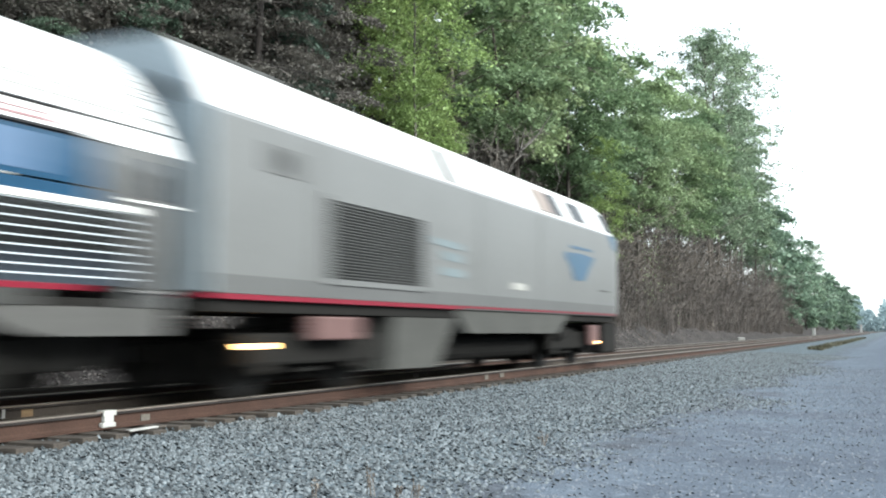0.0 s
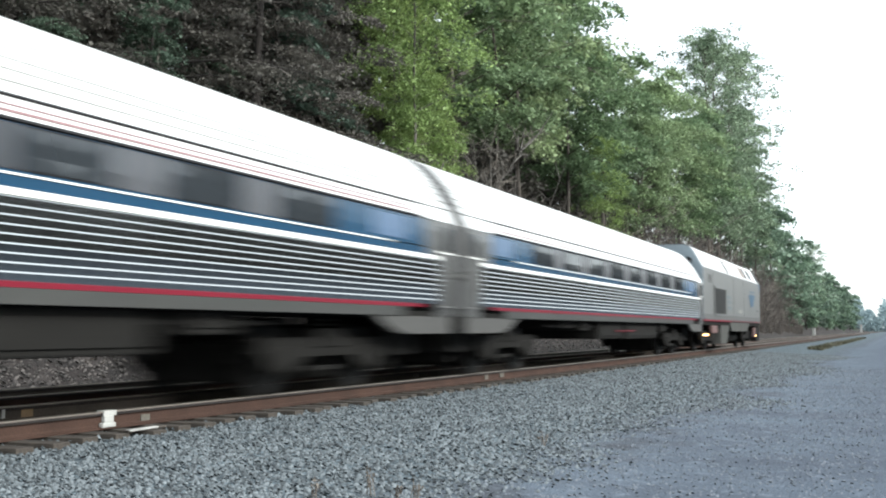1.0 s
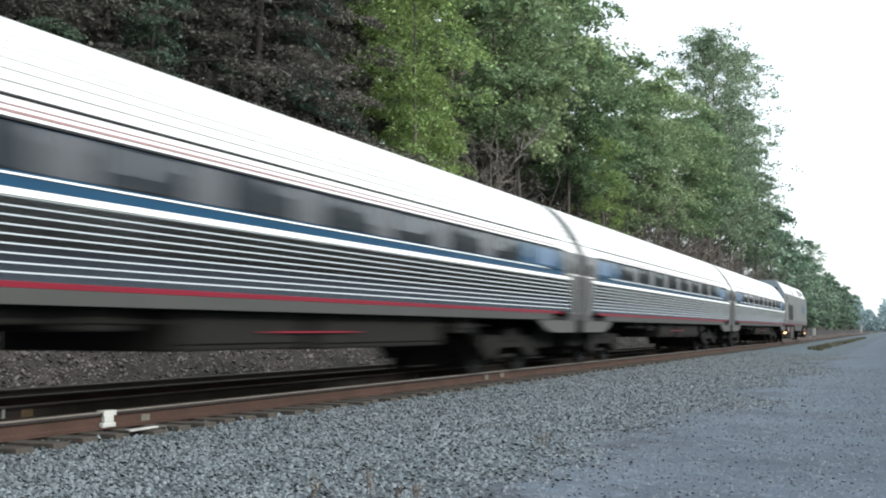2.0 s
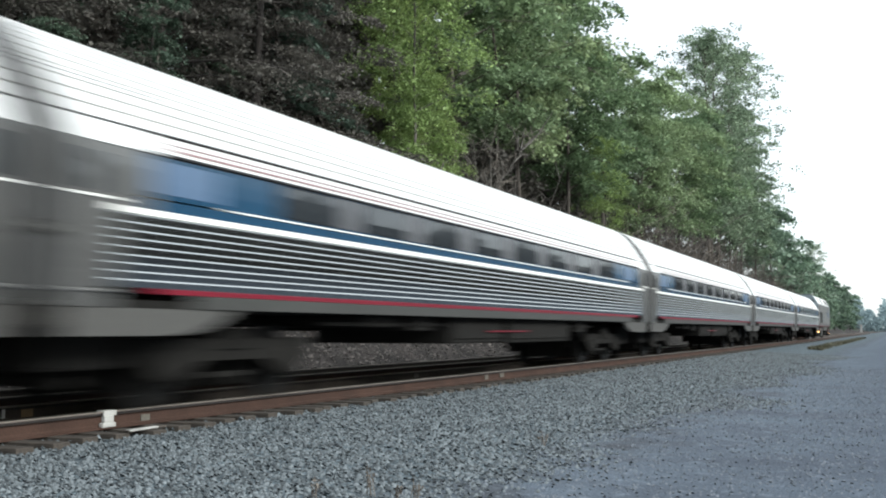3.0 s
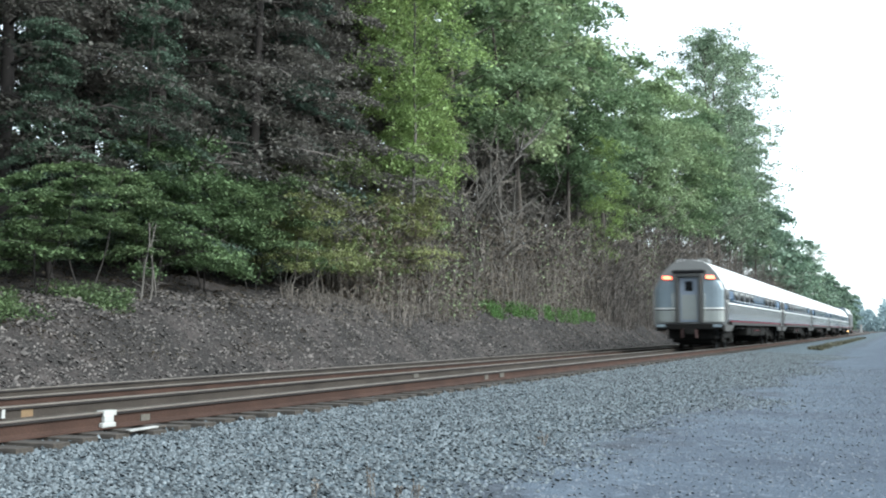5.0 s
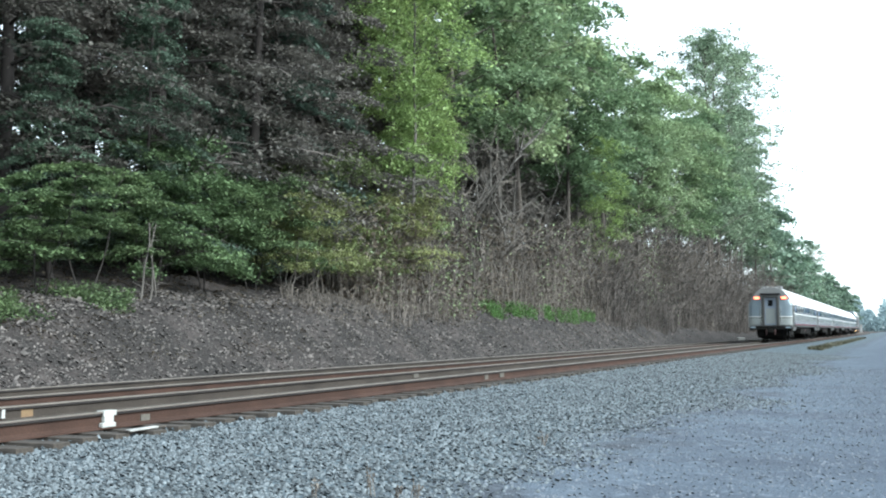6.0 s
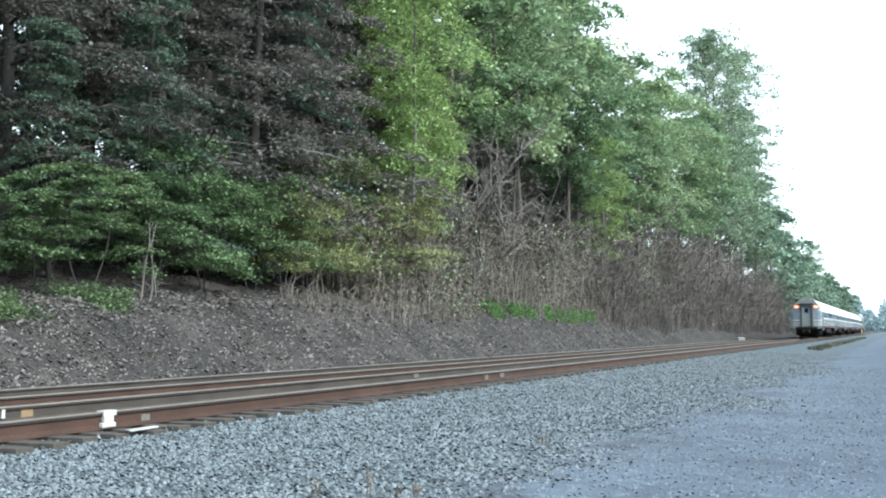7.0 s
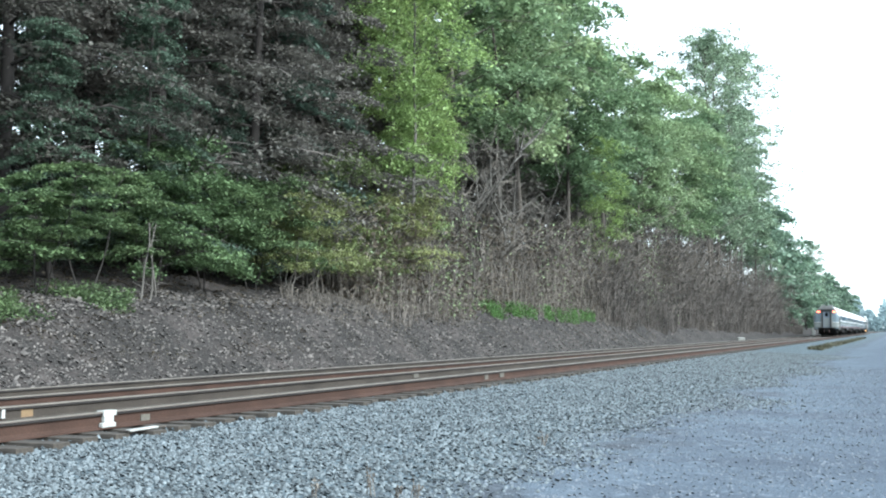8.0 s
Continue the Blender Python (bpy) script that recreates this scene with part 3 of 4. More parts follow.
            part("lower_panel", corner(e + sgn * 0.02, sgn, s, 1.22, 1.72), ENDPANEL if tail else ENDDARK, wall, "pale lower corner panel" if tail else "lower corner panel darkened for gap shade")
            part("end_trim", corner(e + sgn * 0.02, sgn, s, 1.775, 1.845, 0.012), WHITE if tail else SILL, wall, "white bar" if tail else "bar darkened for gap shade")
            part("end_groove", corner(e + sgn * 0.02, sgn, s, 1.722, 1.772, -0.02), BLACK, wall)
        a, b_ = sorted((e + sgn * 0.02, e + sgn * 0.33))
        part("diaphragm", boxes((a, b_, -0.60, -0.42, 1.18, 3.2), (a, b_, 0.42, 0.60, 1.18, 3.2), (a, b_, -0.60, 0.60, 3.2, 3.36), bevel=0.03), SILL if tail else BLACK, wall, "grey gangway surround" if tail else "black rubber gangway surround")
        a, b_ = sorted((e + sgn * 0.02, e + sgn * 0.09))
        dr = part("end_door", boxes((a, b_, -0.415, 0.415, 1.2, 3.19), bevel=0.02), DOORBLUE, wall, "pale grey gangway door")
        part("buffer_beam", boxes(sorted_box(e, sgn, 0.0, 0.25, -1.45, 1.45, 0.88, 1.14), sorted_box(e, sgn, 0.0, 0.34, -0.2, 0.2, 0.66, 0.9), bevel=0.03), UNDER, wall, "dark buffer beam and coupler")
        a, b_ = sorted((e + sgn * 0.09, e + sgn * 0.10))
        part("door_window", boxes((a, b_, -0.17, 0.17, 2.58, 3.02)), DARKPANE, wall, "dark door window")
        part("kick_panel", boxes((a, b_, -0.34, 0.34, 1.30, 2.42), bevel=0.004), ENDPANEL, wall, "pale lower door panel")
    for x in (3.95, CAR - 3.95):
        truck(x, c)
    for a, b_ in ((0.75, 1.9), (CAR - 1.9, CAR - 0.75)):
        gear = part("brake_gear", boxes((a, b_, -1.05, 1.05, 0.45, 0.95), bevel=0.04), UNDER, c, "black brake gear under the end")
        part("brake_cylinder", disc(bmesh.new(), (a + b_) / 2, 0, 0.40, 0.14, 1.7, 14), UNDER, gear)
    layout = ((7.0, 8.2, 0.90), (8.7, 9.6, 0.84), (10.4, 13.2, 0.62), (13.5, 18.0, 0.60), (18.6, 19.6, 0.80)) if not cafe else ((7.0, 8.4, 0.9), (9.2, 11.0, 0.6), (11.2, 14.8, 0.54), (15.2, 17.6, 0.55), (18.2, 19.4, 0.75))
    for i, (a, b_, z) in enumerate(layout):
        bx = part("equipment_box", boxes((a, b_, -1.38, 1.38, z, 1.075), bevel=0.03), BOXGREY if i % 2 else UNDER, c, "dusty underfloor equipment box darkened for shade")
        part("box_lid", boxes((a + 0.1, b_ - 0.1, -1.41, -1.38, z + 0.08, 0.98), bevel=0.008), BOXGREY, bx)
    for s in (-1, 1):
        part("red_pipe", boxes((12.2, 14.6, s * 1.435 - 0.010, s * 1.435 + 0.010, 0.82, 0.842)), RED, c, "thin red underfloor pipe")
        part("pipe", boxes((5.9, CAR - 5.9, s * 1.28 - 0.025, s * 1.28 + 0.025, 0.92, 0.97)), UNDER, c)
    return c


def corner(e, sgn, s, z0, z1, proud=0.0):
    """A corner panel of the coach end, flat beside the door and rounded off towards the side."""
    bm = bmesh.new()
    plan = [(0.0, 0.63), (0.12 + proud, 0.63), (0.13 + proud, 1.05), (0.115 + proud, 1.25), (0.07 + proud, 1.42), (-0.02, 1.53 + proud), (-0.05, 1.53 + proud)]
    steps = 6
    rings = []
    for k in range(steps + 1):
        z = z0 + (z1 - z0) * k / steps
        edge = min(1.0, (side_y(z) - 0.05) / 1.53)
        rings.append([bm.verts.new((e + sgn * d, s * (0.63 + (y - 0.63) * (edge * 1.53 - 0.63) / 0.90), z)) for d, y in plan])
    for r0, r1 in zip(rings, rings[1:]):
        for i in range(len(plan)):
            j = (i + 1) % len(plan)
            bm.faces.new((r0[i], r0[j], r1[j], r1[i]))
    bm.faces.new(rings[0][::-1]), bm.faces.new(rings[-1])
    return bm


def sorted_box(e, sgn, a, b_, *rest):
    p, q = sorted((e + sgn * a, e + sgn * b_))
    return (p, q, *rest)


def tail_lamps(c):
    """Lit markers and roof gear at the rear of the last coach."""
    for s in (-1, 1):
        lo, hi = sorted((s * 0.78, s * 1.12))
        h = part("marker_lamp_housing", boxes((0.20, 0.34, lo - 0.04, hi + 0.04, 3.06, 3.30), bevel=0.04), PANEL, c)
        part("marker_lens", boxes((0.17, 0.198, lo, hi, 3.12, 3.24), bevel=0.01), REDLAMP, h, "lit red marker lamp")
        lo, hi = sorted((s * 1.05, s * 1.42))
        part("step_plate", boxes((0.10, 0.34, lo, hi, 0.98, 1.10), bevel=0.01), LOCOREAR, c, "pale corner step plate")
    for s in (-1, 1):
        part("grab_rail", boxes((0.12, 0.16, s * 0.70 - 0.02, s * 0.70 + 0.02, 1.3, 2.5), bevel=0.008), STEEL, c, "bright steel grab rail")
    part("roof_hood", boxes((0.00, 0.5, -0.72, 0.72, 3.37, 3.52), bevel=0.06), BLACK, c, "dark hood over the gangway")
    for s in (-1, 1):
        part("roof_vent", boxes((1.0, 2.2, s * 0.5 - 0.22, s * 0.5 + 0.22, 3.86, 4.06), bevel=0.04), VESTIBULE, c)
        part("air_hose", boxes((0.1, 0.36, s * 0.31 - 0.03, s * 0.31 + 0.03, 0.5, 0.9), bevel=0.02), PINK, c)


def wedge(a, b_):
    """A sweeping mark: a thin slanted strip over a tapering patch."""
    bm = across(((15.3, 2.78), (17.4, 2.80), (17.5, 2.86), (15.5, 2.85)), a, b_)
    return across(((14.9, 2.56), (15.4, 2.36), (15.8, 2.02), (16.7, 2.06), (17.1, 2.36), (17.7, 2.66), (16.4, 2.70), (15.0, 2.66)), a, b_, bm)


def locomotive():
    L = thing("locomotive", "silver diesel locomotive with a sky-paled roof and dark grille", "locomotive")
    A, B = 0.45, 20.2
    side = [(-1.50, 1.28), (-1.50, 3.34), (-1.44, 3.40)]
    roof = [(-1.44, 3.402), (-1.12, 4.02), (-0.97, 4.17), (-0.74, 4.25), (0.74, 4.25), (0.97, 4.17), (1.12, 4.02), (1.44, 3.402)]
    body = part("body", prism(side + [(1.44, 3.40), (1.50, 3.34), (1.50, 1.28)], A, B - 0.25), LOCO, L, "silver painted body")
    part("roof", prism(roof, A + 0.05, B - 0.75), LOCOROOF, L, "sloping roof with sky light in its pale colour")
    # nose: the section narrows a little to the blunt front
    bm = bmesh.new()
    rings = []
    for x, w, zt, tw in ((B - 0.248, 1.50, 3.40, 1.44), (B + 0.15, 1.45, 3.38, 1.38), (B + 0.36, 1.34, 3.25, 1.25), (B + 0.45, 1.18, 3.05, 1.08)):
        rings.append([bm.verts.new(p) for p in ((x, -w, 1.28), (x, -w, zt - 0.06), (x, -tw, zt), (x, tw, zt), (x, w, zt - 0.06), (x, w, 1.28))])
    for r0, r1 in zip(rings, rings[1:]):
        for i in range(6):
            bm.faces.new((r0[i], r0[(i + 1) % 6], r1[(i + 1) % 6], r1[i]))
    bm.faces.new(rings[0][::-1]), bm.faces.new(rings[-1])
    part("nose", bm, LOCO, L, "blunt silver nose")
    bm = bmesh.new()
    rings = [[bm.verts.new((x, y * w, 3.402 + (z - 3.402) * h)) for y, z in roof] for x, w, h in ((B - 0.748, 1.0, 1.0), (B - 0.25, 0.99, 0.95), (B + 0.12, 0.95, 0.72))]
    for r0, r1 in zip(rings, rings[1:]):
        for i in range(8):
            bm.faces.new((r0[i], r0[(i + 1) % 8], r1[(i + 1) % 8], r1[i]))
    bm.faces.new(rings[0][::-1]), bm.faces.new(rings[-1])
    part("cab_roof", bm, LOCOROOF, L, "cab roof with sky light in its pale colour")
    part("rear_wall", prism([(-1.5, 1.3), (-1.5, 3.34)] + roof[1:-1] + [(1.5, 3.34), (1.5, 1.3)], A - 0.06, A - 0.005), LOCOREAR, L, "pale blue-grey rear wall")
    lamp = disc(bmesh.new(), A - 0.09, -0.95, 3.62, 0.13, 0.06, 16, "x")
    part("rear_lamp", lamp, BLACK, L, "unlit dark round lamp")
    part("rear_diaphragm", boxes((0.08, A - 0.07, -0.62, 0.62, 1.3, 3.3), bevel=0.04), BLACK, L)
    part("red_stripe", boxes((A, 8.2, -1.512, 1.512, 1.215, 1.277)), RED, L, "red stripe")
    part("thin_red_stripe", boxes((8.21, B - 0.3, -1.510, 1.510, 1.245, 1.277)), RED, L, "thin red stripe")
    part("side_skirt", boxes((8.21, B - 0.3, -1.506, 1.506, 1.215, 1.243)), SILL, L)
    part("sill", boxes((A, B - 0.2, -1.44, 1.44, 1.07, 1.213)), UNDER, L, "dark sill")
    for s in (-1, 1):
        o = s * 1.5
        lo, hi = sorted((o + s * 0.003, o + s * 0.035))
        g = part("grille", boxes((3.3, 6.5, lo, lo + 0.012, 1.55, 2.62)) if s > 0 else boxes((3.3, 6.5, hi - 0.012, hi, 1.55, 2.62)), DARKGRILLE, L, "large dark radiator grille")
        part("grille_frame", boxes((3.22, 6.58, lo, hi, 2.62, 2.70), (3.22, 6.58, lo, hi, 1.47, 1.55), (3.22, 3.3, lo, hi, 1.55, 2.62), (6.5, 6.58, lo, hi, 1.55, 2.62)), LOCO, g)
        sl = bmesh.new()
        for k in range(24):
            z = 1.575 + k * 0.043
            a, b_ = sorted((o + s * 0.018, o + s * 0.046))
            box(sl, 3.32, 6.48, a, b_, z, z + 0.017)
        part("grille_slats", sl, SILL, g)
        a, b_ = sorted((o + s * 0.003, o + s * 0.010))
        bar = across(((6.95, 2.40), (8.3, 2.36), (8.35, 2.24), (7.0, 2.28)), a, b_)
        across(((7.35, 2.20), (8.25, 2.16), (8.3, 2.02), (7.45, 2.04)), a, b_, bar)
        across(((7.35, 1.92), (8.35, 1.90), (8.4, 1.76), (7.35, 1.78)), a, b_, bar)
        part("lettering_bar", bar, PALEBLUE, L, "faded pale blue lettering bars")
        part("logo_patch", wedge(a, b_), LOGOBLUE, L, "faded blue sweeping mark")
        part("nose_stripe", across(((19.1, 3.36), (19.9, 3.36), (19.9, 2.95), (19.6, 3.02)), a, b_), LOGOBLUE, L, "blue nose stripe")
        part("data_plate", boxes((11.1, 12.0, a, b_, 1.66, 1.80)), PLATE, L, "pale data plate")
        part("data_plate", boxes((18.2, 19.2, a, b_, 1.84, 1.88)), SILL, L, "thin dark stencil bar")
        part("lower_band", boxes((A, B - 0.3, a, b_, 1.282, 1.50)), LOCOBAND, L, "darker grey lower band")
        hatch = part("side_hatch", boxes((1.65, 2.55, a, b_, 2.78, 3.14), bevel=0.003), LOCOBAND, L, "dark side hatch")
        part("vent_opening", disc(bmesh.new(), 2.1, b_ if s > 0 else a, 2.96, 0.13, 0.012, 14), DARKGRILLE, hatch)
        for x in (2.9, 9.2, 13.0):
            part("panel_seam", boxes((x, x + 0.02, a, a + 0.004) + (1.52, 3.33) if s > 0 else (x, x + 0.02, b_ - 0.004, b_) + (1.52, 3.33)), LOCOBAND, L)
        # windows and vents on the sloping roof side
        for x0, x1, f0, f1, m, lb in ((7.75, 8.15, 0.04, 0.97, BLACK, "dark vertical roof vent"), (13.25, 14.35, 0.12, 0.92, TANFRAME, "tan shaded side window"), (14.45, 15.2, 0.12, 0.92, DARKPANE, "dark cab side window"), (16.1, 17.25, 0.16, 0.88, DARKPANE, "dark louvred roof vent"), (19.25, 19.75, 0.10, 0.88, DARKPANE, "dark windscreen corner")):
            p = lambda f, out: (s * (1.44 - 0.32 * f + out * 0.89), 3.402 + 0.618 * f + out * 0.46)
            loop = [p(f0, 0.004), p(f1, 0.004), p(f1, 0.022), p(f0, 0.022)]
            part("side_window" if m is DARKPANE else "vent", prism(loop, x0, x1), m, L, lb)
        lo, hi = sorted((s * 0.2, s * 1.47))
        part("fuel_tank_half", across(((8.0, 1.21), (8.7, 0.80), (14.4, 0.78), (15.4, 1.21)), lo, hi), TANKGREY, L, "grey fuel tank side")
        lo, hi = sorted((s * 0.6, s * 1.42))
        part("battery_box", across(((5.5, 0.26), (7.4, 0.24), (8.2, 1.06), (5.6, 1.06)), lo, hi), TANKGREY, L, "grey battery box under the body")
        part("brake_reservoir", disc(bmesh.new(), 11.5, s * 0.75, 0.52, 0.24, 5.4, 14, "x"), UNDER, L, "dark brake reservoir under the tank")
        part("air_tank", disc(bmesh.new(), 15.3, s * 1.15, 0.80, 0.2, 0.5, 14, "x"), BOXGREY, L)
        lo, hi = sorted((s * 1.30, s * 1.44))
        part("step_box", boxes((3.0, 4.5, lo, hi, 0.72, 1.04), bevel=0.03), PINK, L, "faded red box")
        part("front_step", boxes((17.5, 18.3, lo, hi, 0.48, 0.98), bevel=0.03), PINK, L, "faded red front step")
        if s < 0:
            part("ditch_lamp", boxes((1.5, 1.85, lo - (0.02 if s < 0 else 0), hi + (0.02 if s > 0 else 0), 0.63, 0.69), bevel=0.01), AMBER, L, "lit amber side lamp")
    part("front_step_lamp", boxes((17.95, 18.25, -1.47, -1.445, 0.52, 0.57), bevel=0.008), AMBER, L, "lit front step lamp")
    part("pilot", boxes((19.0, 20.5, -1.38, 1.38, 0.25, 1.06), bevel=0.06), UNDER, L, "dark pilot plough")
    part("headlamp", boxes((20.65, 20.70, -0.25, 0.25, 2.2, 2.36), bevel=0.02), WHITE, L)
    for a, b_, w, z in ((0.6, 3.2, 0.8, 4.30), (8.0, 10.5, 0.5, 4.31)):
        part("roof_fan_housing", boxes((a, b_, -w, w, 4.24, z), bevel=0.02), SILL, L, "dark roof fan housing")
    for x in (3.6, 16.6):
        truck(x, L, 2.74)
        for s in (-1, 1):
            part("side_frame", boxes((x - 1.9, x + 1.9, s * 1.09 - 0.09, s * 1.09 + 0.09, 0.40, 0.82), bevel=0.05), UNDER, L, "heavy grimy truck side frame darkened for shade")
    return L


plain_coach = coach()
last_coach = coach(cafe=True)
tail_lamps(last_coach)
tagged(last_coach, "rear cafe coach with lit red markers and windowless blue middle")
coaches = [last_coach, plain_coach] + [copy_thing(plain_coach, pose(0, 0, 0)) for _ in range(3)]
engine = locomotive()

# ---------------- trees, thicket and bank growth ----------------


def limb_plan(rng, height, base, radius, limbs, rise, shape):
    """Root height, direction, length and lift of every limb of a crown with an uneven outline."""
    out = []
    ph = rng.uniform(0, 6.28, 3)
    for i in range(limbs):
        f = (i + rng.uniform(0, 1)) / limbs
        az = i * 2.4 + rng.normal(0, 0.35)
        if shape == "cone":
            prof = 1.0 - 0.72 * f
        elif shape == "layers":
            prof = 1.0 - 0.55 * f ** 1.5
        else:
            prof = math.sin(math.pi * min(1.0, 0.16 + 0.80 * f)) ** 0.75
        size = radius * prof * rng.uniform(0.62, 1.18) * (1 + 0.28 * math.sin(2 * az + ph[0] + 5 * f) + 0.15 * math.sin(3 * az + ph[1] + 9 * f))
        out.append((base + (height - base) * f * 0.93, az, max(0.25 * radius, size), rise + (0.75 * f ** 3 if shape == "round" else 0.0) + rng.normal(0, 0.10)))
    return out


def tree_mesh(seed, height, base, radius, limbs, sprays, leaves, leaf, mat, bark, label, spray_r=0.7, flat=0.16, rise=0.3, droop=0.25, shape="round", up=0.6, trunk=0.22, twigs=0, stems=1, lean=0.0):
    """A tree of limbs that fan out into flat sprays of leaves, with dark gaps between the boughs."""
    rng = np.random.default_rng(seed)
    t = thing("tree", label, "tree", "trees on the bank")
    data, fine = ([], []), ([], [])
    axes = []
    for k in range(stems):
        bend = rng.normal(0, 0.22, (8, 2)).cumsum(axis=0) * (0.5 if stems == 1 else 0.35)
        tilt = (lean, 0.0) if stems == 1 else tuple(rng.normal(0, 0.14, 2))
        axes.append([(bend[i][0] + tilt[0] * height * i / 7, bend[i][1] + tilt[1] * height * i / 7, height * 0.95 * i / 7 - 0.4) for i in range(8)])
        tube(axes[-1], [trunk * (1 - 0.88 * i / 7) * (1.35 if i == 0 else 1) for i in range(8)], 8, data)
    centres, slopes, widths = [], [], []
    for j, (z, az, size, slope) in enumerate(limb_plan(rng, height, base, radius, limbs, rise, shape)):
        axis_ = axes[j % stems]
        f = max(0.03, min(0.97, (z + 0.4) / (height * 0.95)))
        i = min(6, int(f * 7))
        s = Vector(axis_[i]).lerp(Vector(axis_[i + 1]), f * 7 - i)
        d = Vector((math.cos(az), math.sin(az), 0))
        side = Vector((-d.y, d.x, 0))
        mid = s + d * size * 0.5 + Vector((0, 0, slope * size * 0.62)) + side * rng.normal(0, 0.07) * size
        end = s + d * size + Vector((0, 0, slope * size - droop * size * 0.45)) + side * rng.normal(0, 0.10) * size
        r = max(0.018, trunk * 0.30 * (1 - 0.6 * f))
        tube([s, mid, end], [r, r * 0.55, 0.010], 5, data)
        for k in range(sprays):
            u = rng.uniform(0.30, 1.04)
            p = s.lerp(mid, u * 2) if u < 0.5 else mid.lerp(end, u * 2 - 1)
            off = rng.normal(0, 0.26) * size * (0.35 + 0.5 * u)
            q = p + side * off + Vector((0, 0, rng.normal(0, 0.10) * spray_r - droop * 0.4 * abs(off)))
            centres.append(q), widths.append(spray_r * rng.uniform(0.55, 1.35))
            slopes.append((d.x, d.y, droop * rng.uniform(0.3, 1.6)))
            if abs(off) > 0.6:
                tube([p, p.lerp(q, 0.6) + Vector((0, 0, 0.06)), q], [r * 0.4, r * 0.25, 0.005], 3, fine)
        for k in range(twigs):
            p = s.lerp(mid, rng.uniform(0.2, 1)) if k % 2 else mid.lerp(end, rng.uniform(0, 1))
            q = p + (d * rng.uniform(0.1, 0.7) + side * rng.normal(0, 0.5)) * spray_r * 1.3 + Vector((0, 0, rng.normal(-0.12, 0.22)))
            tube([p, p.lerp(q, 0.5) + Vector(rng.normal(0, 0.05, 3)), q], [0.011, 0.008, 0.003], 3, fine)
    tr = part("trunk", mesh_from("trunk", *data, True), bark, t)
    if fine[0]:
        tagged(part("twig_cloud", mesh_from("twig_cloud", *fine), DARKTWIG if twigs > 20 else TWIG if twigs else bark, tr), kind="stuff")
    pts, slp, wid = np.array(centres), np.array(slopes), np.array(widths)
    idx = rng.integers(0, len(pts), leaves)
    a = rng.uniform(0, 2 * np.pi, leaves)
    rad = rng.uniform(0, 1, leaves) ** 0.6 * wid[idx]
    off = np.stack([rad * np.cos(a), rad * np.sin(a), rng.normal(0, flat, leaves) * wid[idx]], axis=1)
    off[:, 2] -= slp[idx, 2] * (off[:, 0] * slp[idx, 0] + off[:, 1] * slp[idx, 1]) + 0.22 * rad ** 2 / wid[idx]
    part("crown", quad_mesh("crown", leaf_quads(rng, pts[idx] + off, leaf, up)), mat, t)
    return t


def stand(t, x, y, turn=0.0, size=1.0, label=""):
    """A copy of a tree on the ground at x, y."""
    c = copy_thing(t, Matrix.Translation((x, y, lift(x, y) - 0.1)) @ pose(0, 0, 0, 0, 0, turn) @ Matrix.Scale(size, 4))
    c.matrix_basis = Matrix.Translation((x, y, lift(x, y) - 0.1)) @ pose(0, 0, 0, 0, 0, turn) @ Matrix.Scale(size, 4)
    if label:
        tagged(c, label)
    return c


